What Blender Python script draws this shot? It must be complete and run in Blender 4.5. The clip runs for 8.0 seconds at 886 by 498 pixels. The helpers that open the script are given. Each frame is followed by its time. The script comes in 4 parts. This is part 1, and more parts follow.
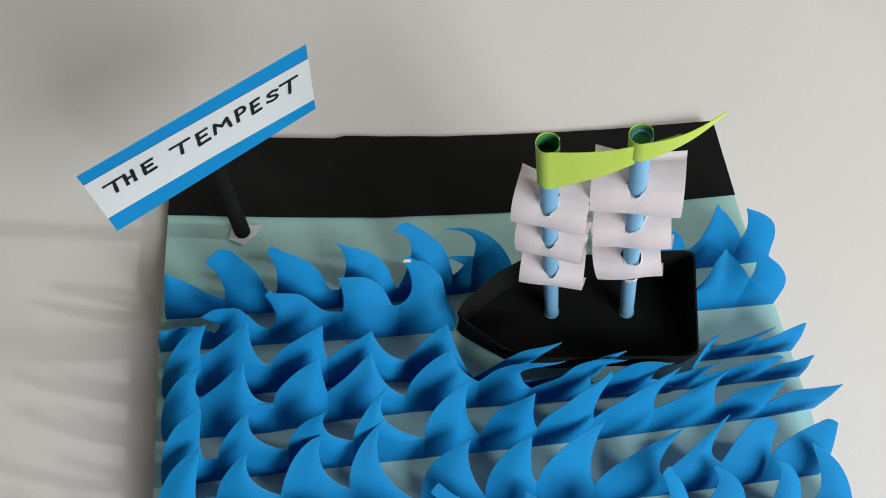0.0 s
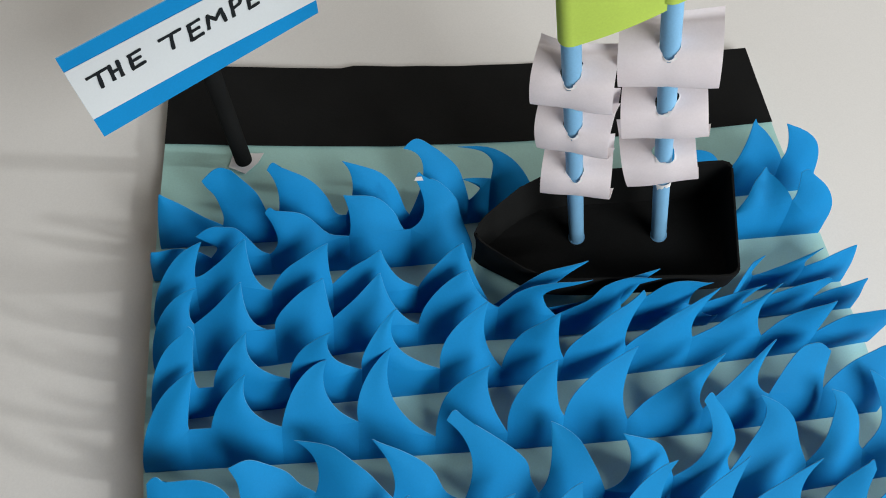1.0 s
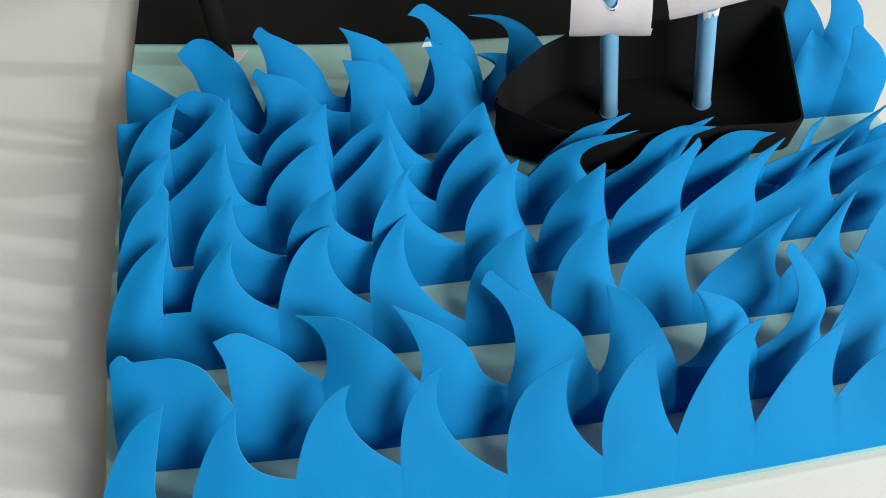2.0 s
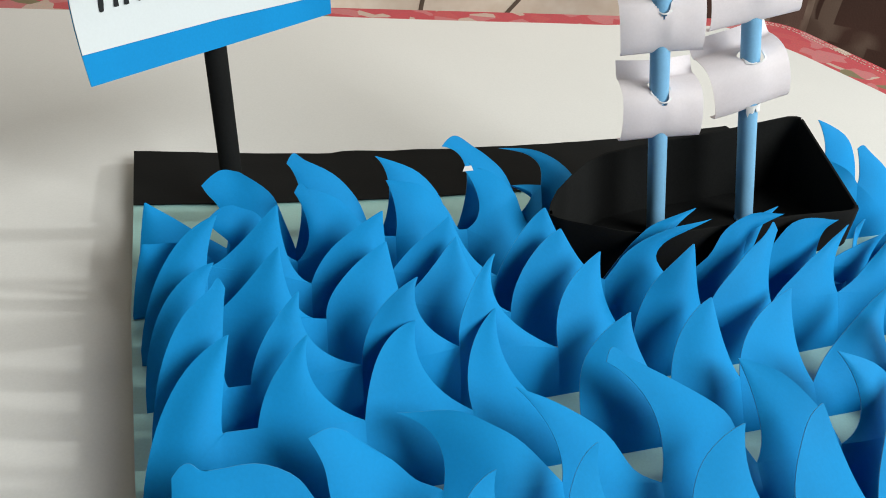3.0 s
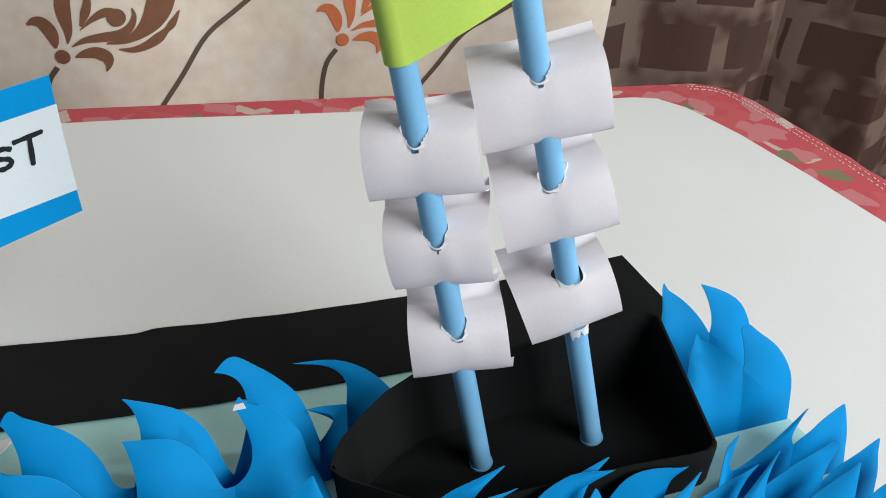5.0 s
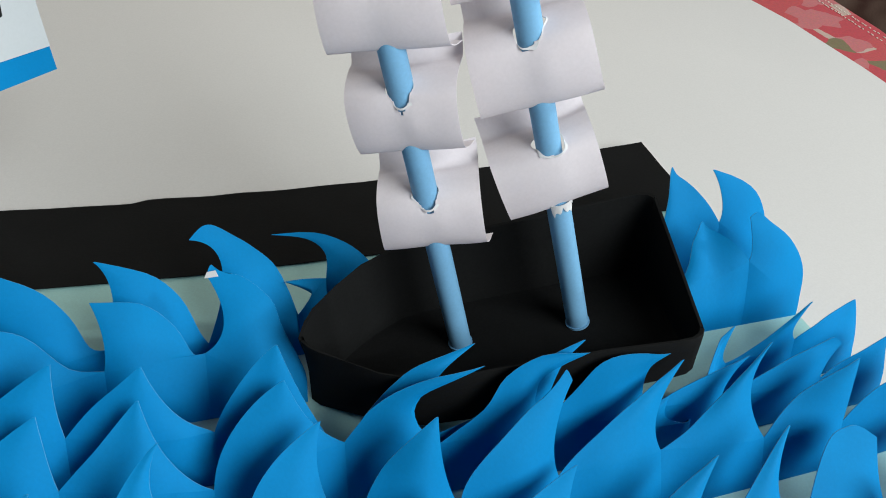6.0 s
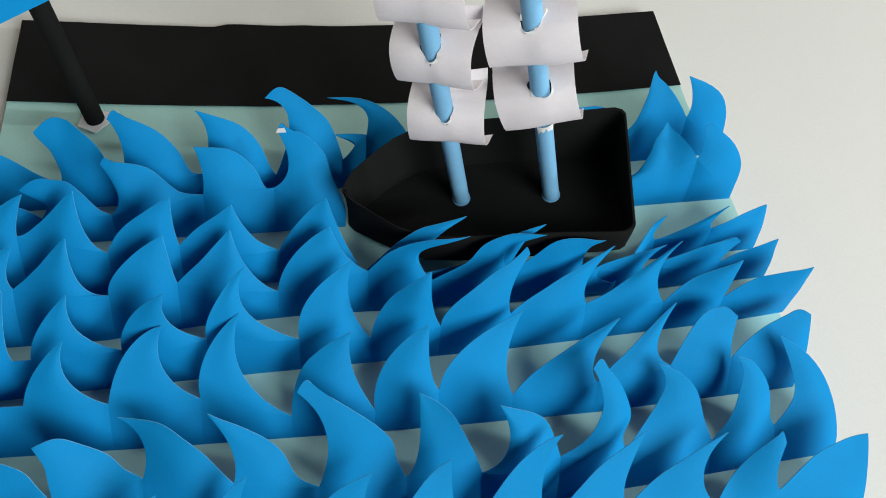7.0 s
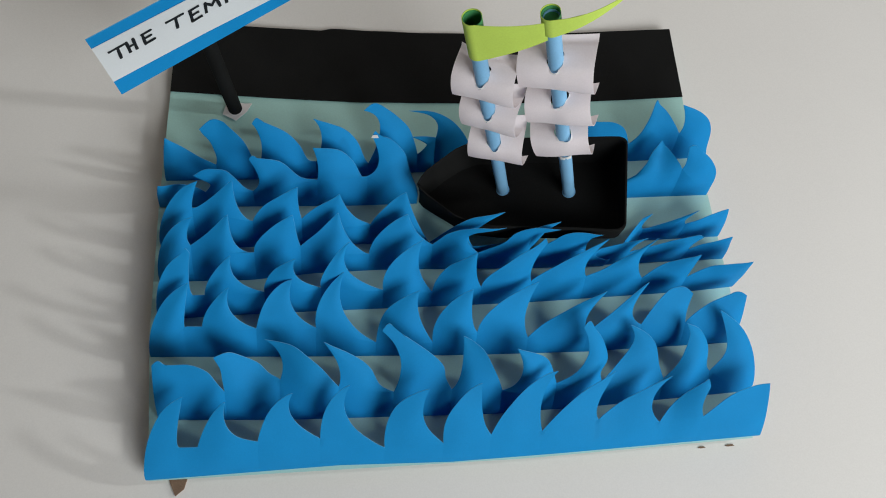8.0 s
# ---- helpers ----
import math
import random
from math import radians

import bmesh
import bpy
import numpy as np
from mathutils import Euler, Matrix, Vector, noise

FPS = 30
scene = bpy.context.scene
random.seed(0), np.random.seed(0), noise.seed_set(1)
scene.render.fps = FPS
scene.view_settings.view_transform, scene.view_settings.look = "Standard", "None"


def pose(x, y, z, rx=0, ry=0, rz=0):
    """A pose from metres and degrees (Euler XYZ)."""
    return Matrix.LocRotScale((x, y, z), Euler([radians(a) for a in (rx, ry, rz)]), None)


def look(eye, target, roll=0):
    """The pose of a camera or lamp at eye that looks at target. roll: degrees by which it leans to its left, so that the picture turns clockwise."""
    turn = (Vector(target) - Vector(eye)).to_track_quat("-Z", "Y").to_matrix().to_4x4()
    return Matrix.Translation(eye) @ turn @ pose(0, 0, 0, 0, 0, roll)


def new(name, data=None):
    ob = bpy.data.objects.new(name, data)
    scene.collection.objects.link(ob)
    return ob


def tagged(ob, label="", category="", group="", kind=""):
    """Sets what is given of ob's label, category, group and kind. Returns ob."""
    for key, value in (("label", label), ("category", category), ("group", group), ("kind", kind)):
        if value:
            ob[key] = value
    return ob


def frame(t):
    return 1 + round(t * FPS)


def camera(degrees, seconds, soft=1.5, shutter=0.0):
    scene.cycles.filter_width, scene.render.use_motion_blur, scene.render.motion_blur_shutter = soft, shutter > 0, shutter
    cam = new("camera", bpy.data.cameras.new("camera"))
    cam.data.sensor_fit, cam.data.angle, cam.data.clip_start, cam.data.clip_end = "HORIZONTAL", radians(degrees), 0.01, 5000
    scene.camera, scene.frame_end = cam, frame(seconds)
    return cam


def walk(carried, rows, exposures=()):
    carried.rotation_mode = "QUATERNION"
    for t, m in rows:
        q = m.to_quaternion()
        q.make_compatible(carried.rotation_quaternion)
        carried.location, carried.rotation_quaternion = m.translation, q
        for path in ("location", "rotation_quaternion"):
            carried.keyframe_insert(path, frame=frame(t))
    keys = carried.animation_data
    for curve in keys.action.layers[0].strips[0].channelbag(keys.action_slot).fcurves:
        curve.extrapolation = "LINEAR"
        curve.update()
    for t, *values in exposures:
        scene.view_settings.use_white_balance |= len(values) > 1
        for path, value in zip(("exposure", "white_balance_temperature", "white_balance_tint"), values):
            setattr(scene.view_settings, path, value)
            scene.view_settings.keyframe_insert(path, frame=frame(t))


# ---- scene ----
cam = camera(56.04, 8.0, 1.0)
PATH = [
    (0, (-0.0793, -0.2551, 0.5577), (0.1367, 0.5014, -1.2811), 14.84),
    (0.2, (-0.0786, -0.2502, 0.5485), (0.1328, 0.4822, -1.3005), 15.34),
    (0.5, (-0.0778, -0.2747, 0.5289), (0.1398, 0.4871, -1.3075), 14.79),
    (0.7, (-0.0824, -0.2768, 0.5163), (0.1290, 0.4693, -1.3272), 14.76),
    (1, (-0.0704, -0.3068, 0.4889), (0.0929, 0.5343, -1.3183), 9.56),
    (1.2, (-0.0723, -0.3232, 0.4633), (0.1048, 0.5690, -1.3179), 9.47),
    (1.5, (-0.0840, -0.3487, 0.4097), (0.1097, 0.6066, -1.3367), 8.69),
    (1.7, (-0.0874, -0.3656, 0.3947), (0.1041, 0.6052, -1.3434), 7.70),
    (2.8, (-0.1392, -0.4180, 0.2415), (0.3297, 1.1260, -0.9400), 7.37),
    (3, (-0.1755, -0.4114, 0.2397), (0.3761, 1.1794, -0.8397), 7.37),
    (3.2, (-0.2099, -0.4035, 0.2478), (0.4102, 1.2194, -0.7429), 7.51),
    (3.5, (-0.2299, -0.3851, 0.2675), (0.4010, 1.2384, -0.7155), 7.01),
    (4, (-0.1950, -0.3585, 0.2849), (0.3977, 1.2524, -0.7415), 6.34),
    (4.2, (-0.1612, -0.3489, 0.2869), (0.4117, 1.2549, -0.7618), 5.99),
    (4.5, (-0.1037, -0.3325, 0.2878), (0.4361, 1.2638, -0.7894), 4.96),
    (4.7, (-0.0740, -0.3166, 0.3005), (0.4583, 1.2711, -0.7932), 5.01),
    (5.8, (-0.0158, -0.3155, 0.2941), (0.3827, 1.2227, -0.9204), 3.68),
    (6, (-0.0105, -0.3168, 0.2812), (0.3490, 1.1587, -1.0202), 4.12),
    (6.2, (-0.0022, -0.3124, 0.2880), (0.3033, 1.0641, -1.1305), 4.94),
    (6.5, (-0.0077, -0.3278, 0.2877), (0.3100, 0.9409, -1.2253), 7.77),
    (6.7, (0.0087, -0.3488, 0.3216), (0.2329, 0.8267, -1.2808), 7.33),
    (7, (-0.0098, -0.3287, 0.4242), (0.2275, 0.6033, -1.3293), 12.10),
    (7.2, (-0.0193, -0.3266, 0.4797), (0.1985, 0.4959, -1.3303), 13.73),
    (7.5, (-0.0277, -0.3296, 0.5402), (0.1489, 0.3632, -1.3277), 14.84),
    (7.7, (-0.0335, -0.3305, 0.5705), (0.1282, 0.3303, -1.3103), 15.00),
    (8, (-0.0362, -0.3268, 0.6194), (0.1147, 0.2909, -1.2768), 15.32),
]
EXPOSURES = [(0.0, 0.12, 6500, 7), (1.0, 0.12, 6500, 7), (1.5, 0.22, 6500, 4), (3.0, 0.50, 6550, 3), (3.5, 0.50, 6230, 4), (4.5, 0.38, 6180, 4), (6.0, 0.18, 6270, 4), (6.5, 0.16, 6450, 4), (7.0, 0.22, 6450, 2), (7.5, 0.08, 6450, 4), (8.0, -0.12, 6500, 7)]
walk(cam, [(t, look(eye, target, roll)) for t, eye, target, roll in PATH], EXPOSURES)


# ---- light ----
def area_light(name, eye, target, width, height, power, colour):
    data = bpy.data.lights.new(name, "AREA")
    data.shape, data.size, data.size_y, data.energy, data.color = "RECTANGLE", width, height, power, colour
    ob = new(name, data)
    ob.matrix_world = look(eye, target)
    return ob


world = bpy.data.worlds.new("world")
scene.world = world
world.use_nodes = True
world.node_tree.nodes["Background"].inputs[0].default_value = (0.85, 0.92, 1.0, 1)
world.node_tree.nodes["Background"].inputs[1].default_value = 0.6

# daylight in the two window openings of the room
area_light("daylight_side", (1.67, -0.01, 0.86), (0.0, 0.0, 0.0), 0.08, 0.10, 9.5, (1.0, 0.985, 0.97))
area_light("daylight_front", (1.02, -1.46, 1.24), (0.0, 0.0, 0.0), 1.20, 1.05, 38, (1.0, 0.99, 0.98))


# ---- materials ----
def material(name, colour, rough=0.7, vary=0.08, scale=40.0, bump=0.15, bump_scale=400.0, fine=900.0, second=None, metal=0.0, spec=0.3, sheer=0.0, through_colour=None):
    """Two scales of tone (broad and grain), fine relief, and a touch of roughness variation."""
    m = bpy.data.materials.new(name)
    m.use_nodes = True
    nt = m.node_tree
    p = nt.nodes["Principled BSDF"]
    tc = nt.nodes.new("ShaderNodeTexCoord")
    n1 = nt.nodes.new("ShaderNodeTexNoise")
    n1.inputs["Scale"].default_value, n1.inputs["Detail"].default_value = scale, 5
    n2 = nt.nodes.new("ShaderNodeTexNoise")
    n2.inputs["Scale"].default_value, n2.inputs["Detail"].default_value = fine, 3
    add = nt.nodes.new("ShaderNodeMath")
    add.operation = "ADD"
    nt.links.new(tc.outputs["Object"], n1.inputs["Vector"])
    nt.links.new(tc.outputs["Object"], n2.inputs["Vector"])
    nt.links.new(n1.outputs["Fac"], add.inputs[0])
    nt.links.new(n2.outputs["Fac"], add.inputs[1])
    rng = nt.nodes.new("ShaderNodeMapRange")
    rng.inputs[1].default_value, rng.inputs[2].default_value = 0.7, 1.3
    nt.links.new(add.outputs[0], rng.inputs[0])
    mix = nt.nodes.new("ShaderNodeMix")
    mix.data_type = "RGBA"
    a = [c * (1 - vary) for c in colour]
    b = [min(1, c * (1 + vary)) for c in (second or colour)]
    mix.inputs[6].default_value, mix.inputs[7].default_value = (*a, 1), (*b, 1)
    nt.links.new(rng.outputs[0], mix.inputs[0])
    nt.links.new(mix.outputs[2], p.inputs["Base Color"])
    bn = nt.nodes.new("ShaderNodeTexNoise")
    bn.inputs["Scale"].default_value, bn.inputs["Detail"].default_value = bump_scale, 4
    nt.links.new(tc.outputs["Object"], bn.inputs["Vector"])
    bp = nt.nodes.new("ShaderNodeBump")
    bp.inputs["Strength"].default_value, bp.inputs["Distance"].default_value = bump, 0.0006
    nt.links.new(bn.outputs["Fac"], bp.inputs["Height"])
    nt.links.new(bp.outputs[0], p.inputs["Normal"])
    rr = nt.nodes.new("ShaderNodeMapRange")
    rr.inputs[3].default_value, rr.inputs[4].default_value = rough - 0.08, min(1, rough + 0.08)
    nt.links.new(n1.outputs["Fac"], rr.inputs[0])
    nt.links.new(rr.outputs[0], p.inputs["Roughness"])
    p.inputs["Metallic"].default_value = metal
    p.inputs["Specular IOR Level"].default_value = spec
    if sheer:
        tr = nt.nodes.new("ShaderNodeBsdfTranslucent")
        if through_colour:
            tr.inputs["Color"].default_value = (*through_colour, 1)
        else:
            nt.links.new(mix.outputs[2], tr.inputs["Color"])
        ms = nt.nodes.new("ShaderNodeMixShader")
        ms.inputs[0].default_value = sheer
        nt.links.new(p.outputs[0], ms.inputs[1])
        nt.links.new(tr.outputs[0], ms.inputs[2])
        nt.links.new(ms.outputs[0], nt.nodes["Material Output"].inputs["Surface"])
    return m


BLUE = material("blue_card", (0.0110, 0.300, 0.700), 0.70, 0.05, 30, 0.10, 500, spec=0.15, sheer=0.20, through_colour=(0.004, 0.085, 0.55))
# paler than the card: crisp highlights on cut edges, put into the colour
BLUE_EDGE_LIT = material("highlit_cut_edge", (0.16, 0.46, 0.76), 0.8, 0.15, 300, 0.3, 900)
SEA = material("pale_sea_paper", (0.39, 0.66, 0.63), 0.48, 0.06, 25, 0.35, 90, spec=0.45)
BLACK = material("black_card", (0.0112, 0.0117, 0.0119), 0.80, 0.15, 30, 0.15, 500, spec=0.05)
WHITE_PAPER = material("white_paper", (0.80, 0.79, 0.80), 0.7, 0.02, 20, 0.08, 400, sheer=0.10)
SAIL = material("sail_paper", (0.955, 0.90, 0.935), 0.6, 0.03, 40, 0.1, 400, sheer=0.22)
BAND = material("band_paper", (0.70, 0.745, 0.775), 0.7, 0.02, 20, 0.08, 400, sheer=0.10)
TORN = material("torn_paper", (0.88, 0.88, 0.89), 0.8, 0.02, 60, 0.3, 900, sheer=0.1)
MAST = material("light_blue_paper", (0.21, 0.46, 0.72), 0.5, 0.06, 60, 0.08, 500)
LIME = material("lime_paper", (0.54, 0.73, 0.12), 0.6, 0.05, 40, 0.1, 400, sheer=0.10)
GREEN = material("dark_green", (0.06, 0.27, 0.10), 0.6, 0.1, 60, 0.1, 400)
INK = material("black_ink", (0.012, 0.014, 0.016), 0.5, 0.2, 300, 0.05, 600)
SHEET = material("white_sheet", (0.74, 0.735, 0.725), 0.7, 0.035, 3.5, 0.12, 60)
CARD = material("grey_board", (0.62, 0.58, 0.52), 0.8, 0.08, 40, 0.2, 300)
BROWN = material("brown_scrap", (0.20, 0.13, 0.09), 0.8, 0.2, 120, 0.3, 300)
PLASTER = material("plaster", (0.145, 0.142, 0.138), 0.85, 0.05, 1.5, 0.3, 30)
CEILING = material("ceiling_paint", (0.26, 0.26, 0.257), 0.9, 0.03, 1.5, 0.2, 30)
FLOOR = material("floor_stone", (0.35, 0.31, 0.27), 0.5, 0.15, 4, 0.1, 40)
WOOD = material("table_wood", (0.16, 0.09, 0.05), 0.5, 0.25, 12, 0.2, 60)
PRINT_BROWN = material("brown_print", (0.17, 0.075, 0.042), 0.8, 0.12, 120, 0.3, 700)
PRINT_ORANGE = material("orange_print", (0.50, 0.14, 0.055), 0.8, 0.12, 120, 0.3, 700)
PRINT_STEM = material("stem_print", (0.095, 0.068, 0.05), 0.8, 0.15, 120, 0.3, 700)
BEIGE = material("beige_curtain", (0.60, 0.50, 0.405), 0.85, 0.05, 16, 0.25, 700, fine=60, second=(0.64, 0.575, 0.495))


STITCH = material("stitch_thread", (0.72, 0.66, 0.58), 0.8, 0.1, 200, 0.3, 900)


def lattice_cloth(name, dark, dark_b, pale):
    """Dark woven cloth with paler straps that cross it like courses of bricks, in two sizes."""
    m = bpy.data.materials.new(name)
    m.use_nodes = True
    nt = m.node_tree
    p = nt.nodes["Principled BSDF"]
    tc = nt.nodes.new("ShaderNodeTexCoord")
    warp = nt.nodes.new("ShaderNodeTexNoise")
    warp.inputs["Scale"].default_value = 9
    nt.links.new(tc.outputs["Object"], warp.inputs["Vector"])
    vm = nt.nodes.new("ShaderNodeVectorMath")
    vm.operation = "SCALE"
    vm.inputs["Scale"].default_value = 0.018
    nt.links.new(warp.outputs["Color"], vm.inputs[0])
    va = nt.nodes.new("ShaderNodeVectorMath")
    va.operation = "ADD"
    nt.links.new(tc.outputs["Object"], va.inputs[0])
    nt.links.new(vm.outputs[0], va.inputs[1])
    masks = []
    for turn, wide, high, line in ((10, 0.105, 0.080, 0.013), (-38, 0.40, 0.140, 0.012)):
        mp = nt.nodes.new("ShaderNodeMapping")
        mp.inputs["Rotation"].default_value = (radians(90), radians(turn), 0)
        nt.links.new(va.outputs[0], mp.inputs["Vector"])
        bt = nt.nodes.new("ShaderNodeTexBrick")
        bt.inputs["Scale"].default_value = 1.0
        bt.inputs["Brick Width"].default_value, bt.inputs["Row Height"].default_value = wide, high
        bt.inputs["Mortar Size"].default_value, bt.inputs["Mortar Smooth"].default_value = line, 0.15
        nt.links.new(mp.outputs[0], bt.inputs["Vector"])
        masks.append(bt.outputs["Fac"])
    mx = nt.nodes.new("ShaderNodeMath")
    mx.operation = "MAXIMUM"
    nt.links.new(masks[0], mx.inputs[0])
    nt.links.new(masks[1], mx.inputs[1])
    gap = nt.nodes.new("ShaderNodeTexNoise")
    gap.inputs["Scale"].default_value = 14
    nt.links.new(tc.outputs["Object"], gap.inputs["Vector"])
    gr = nt.nodes.new("ShaderNodeMapRange")
    gr.inputs[1].default_value, gr.inputs[2].default_value = 0.40, 0.55
    nt.links.new(gap.outputs["Fac"], gr.inputs[0])
    ml = nt.nodes.new("ShaderNodeMath")
    ml.operation = "MULTIPLY"
    nt.links.new(mx.outputs[0], ml.inputs[0])
    nt.links.new(gr.outputs[0], ml.inputs[1])
    grain = nt.nodes.new("ShaderNodeTexNoise")
    grain.inputs["Scale"].default_value = 350
    nt.links.new(tc.outputs["Object"], grain.inputs["Vector"])
    base = nt.nodes.new("ShaderNodeMix")
    base.data_type = "RGBA"
    base.inputs[6].default_value, base.inputs[7].default_value = (*dark, 1), (*dark_b, 1)
    nt.links.new(warp.outputs["Fac"], base.inputs[0])
    mix = nt.nodes.new("ShaderNodeMix")
    mix.data_type = "RGBA"
    mix.inputs[7].default_value = (*pale, 1)
    nt.links.new(ml.outputs[0], mix.inputs[0])
    nt.links.new(base.outputs[2], mix.inputs[6])
    nt.links.new(mix.outputs[2], p.inputs["Base Color"])
    bp = nt.nodes.new("ShaderNodeBump")
    bp.inputs["Strength"].default_value, bp.inputs["Distance"].default_value = 0.4, 0.001
    nt.links.new(grain.outputs["Fac"], bp.inputs["Height"])
    nt.links.new(bp.outputs[0], p.inputs["Normal"])
    p.inputs["Roughness"].default_value = 0.85
    p.inputs["Specular IOR Level"].default_value = 0.2
    return m


def patterned_cloth(name, colours, scale, stretch, bump=0.4):
    """Woven cloth: blocks of colour from cell noise, softened at the edges by a second noise."""
    m = bpy.data.materials.new(name)
    m.use_nodes = True
    nt = m.node_tree
    p = nt.nodes["Principled BSDF"]
    tc = nt.nodes.new("ShaderNodeTexCoord")
    mp = nt.nodes.new("ShaderNodeMapping")
    mp.inputs["Scale"].default_value = stretch
    nt.links.new(tc.outputs["Object"], mp.inputs["Vector"])
    warp = nt.nodes.new("ShaderNodeTexNoise")
    warp.inputs["Scale"].default_value = scale * 0.8
    nt.links.new(mp.outputs[0], warp.inputs["Vector"])
    vm = nt.nodes.new("ShaderNodeVectorMath")
    vm.operation = "SCALE"
    vm.inputs["Scale"].default_value = 0.5 / scale
    nt.links.new(warp.outputs["Color"], vm.inputs[0])
    va = nt.nodes.new("ShaderNodeVectorMath")
    va.operation = "ADD"
    nt.links.new(mp.outputs[0], va.inputs[0])
    nt.links.new(vm.outputs[0], va.inputs[1])
    v = nt.nodes.new("ShaderNodeTexVoronoi")
    v.inputs["Scale"].default_value = scale
    nt.links.new(va.outputs[0], v.inputs["Vector"])
    sep = nt.nodes.new("ShaderNodeSeparateColor")
    nt.links.new(v.outputs["Color"], sep.inputs[0])
    ramp = nt.nodes.new("ShaderNodeValToRGB")
    ramp.color_ramp.interpolation = "CONSTANT"
    e = ramp.color_ramp.elements
    while len(e) < len(colours):
        e.new(0.5)
    for k, (pos, c) in enumerate(colours):
        e[k].position, e[k].color = pos, (*c, 1)
    nt.links.new(sep.outputs[0], ramp.inputs[0])
    n = nt.nodes.new("ShaderNodeTexNoise")
    n.inputs["Scale"].default_value = 500
    nt.links.new(tc.outputs["Object"], n.inputs["Vector"])
    mx = nt.nodes.new("ShaderNodeMix")
    mx.data_type, mx.blend_type = "RGBA", "MULTIPLY"
    mx.inputs[0].default_value = 0.35
    nt.links.new(ramp.outputs[0], mx.inputs[6])
    nt.links.new(n.outputs["Color"], mx.inputs[7])
    nt.links.new(mx.outputs[2], p.inputs["Base Color"])
    bp = nt.nodes.new("ShaderNodeBump")
    bp.inputs["Strength"].default_value, bp.inputs["Distance"].default_value = bump, 0.0008
    nt.links.new(n.outputs["Fac"], bp.inputs["Height"])
    nt.links.new(bp.outputs[0], p.inputs["Normal"])
    p.inputs["Roughness"].default_value = 0.85
    p.inputs["Specular IOR Level"].default_value = 0.2
    return m


RED_CLOTH = patterned_cloth("red_cloth", [(0.0, (0.60, 0.10, 0.12)), (0.42, (0.64, 0.22, 0.23)), (0.60, (0.66, 0.50, 0.43)), (0.74, (0.26, 0.22, 0.13)), (0.80, (0.62, 0.12, 0.13))], 52, (1.0, 1.0, 1.0))
BROWN_CLOTH = lattice_cloth("brown_cloth", (0.088, 0.043, 0.033), (0.050, 0.030, 0.024), (0.165, 0.115, 0.090))


# ---- builders ----
def mesh_object(name, bm, mat, smooth=True):
    me = bpy.data.meshes.new(name)
    bmesh.ops.recalc_face_normals(bm, faces=bm.faces)
    bm.to_mesh(me)
    bm.free()
    for f in me.polygons:
        f.use_smooth = smooth
    if smooth:
        me.set_sharp_from_angle(angle=radians(42))
    me.materials.append(mat)
    if mat is BLUE:
        me.materials.append(BLUE_EDGE_LIT)
    return new(name, me)


def part(name, bm, mat, parent, label="", smooth=True):
    ob = mesh_object(name, bm, mat, smooth)
    ob.parent = parent
    if label:
        ob["label"] = label
    return ob


def thing(name, label, category, group="", kind="", m=None):
    ob = tagged(new(name), label, category, group, kind)
    if m is not None:
        ob.matrix_world = m
    return ob


def add_box(bm, lo, hi, bevel=0.0):
    r = bmesh.ops.create_cube(bm, size=1)
    for v in r["verts"]:
        v.co = Vector([lo[k] + (v.co[k] + 0.5) * (hi[k] - lo[k]) for k in range(3)])
    if bevel:
        edges = list({e for v in r["verts"] for e in v.link_edges})
        bmesh.ops.bevel(bm, geom=edges, offset=bevel, segments=2, affect="EDGES", profile=0.5)
    return bm


def box(lo, hi, bevel=0.0):
    return add_box(bmesh.new(), lo, hi, bevel)


def add_slab(bm, outline, z0, z1):
    """A flat sheet with thickness from a closed outline of (x, y)."""
    low = [bm.verts.new((x, y, z0)) for x, y in outline]
    top = [bm.verts.new((x, y, z1)) for x, y in outline]
    n = len(outline)
    bm.faces.new(top)
    bm.faces.new(low[::-1])
    for k in range(n):
        bm.faces.new((low[k], low[(k + 1) % n], top[(k + 1) % n], top[k]))
    return bm


def sheet(grid, thick):
    """A sheet of paper from rows of points, given a thickness along its normals."""
    bm = bmesh.new()
    vs = [[bm.verts.new(p) for p in row] for row in grid]
    for r in range(len(vs) - 1):
        for c in range(len(vs[0]) - 1):
            bm.faces.new((vs[r][c], vs[r][c + 1], vs[r + 1][c + 1], vs[r + 1][c]))
    bmesh.ops.remove_doubles(bm, verts=bm.verts, dist=1e-5)
    thicken(bm, thick)
    return bm


def card(grid, thick, way=(0.0, 0.78, -0.62)):
    """A sheet of card from rows of points, thickened one way, its cut rim set apart by the second material."""
    bm = bmesh.new()
    off = Vector(way) * thick
    front = [[bm.verts.new(p) for p in row] for row in grid]
    back = [[bm.verts.new(Vector(p) + off) for p in row] for row in grid]
    nr, nc = len(grid) - 1, len(grid[0]) - 1
    for r in range(nr):
        for c in range(nc):
            bm.faces.new((front[r][c], front[r][c + 1], front[r + 1][c + 1], front[r + 1][c]))
            bm.faces.new((back[r][c], back[r + 1][c], back[r + 1][c + 1], back[r][c + 1]))
    rim = [(0, c) for c in range(nc)] + [(r, nc) for r in range(nr)] + [(nr, c) for c in range(nc, 0, -1)] + [(r, 0) for r in range(nr, 0, -1)]
    for (r0, c0), (r1, c1) in zip(rim, rim[1:] + rim[:1]):
        bm.faces.new((front[r0][c0], back[r0][c0], back[r1][c1], front[r1][c1])).material_index = 1
    return bm


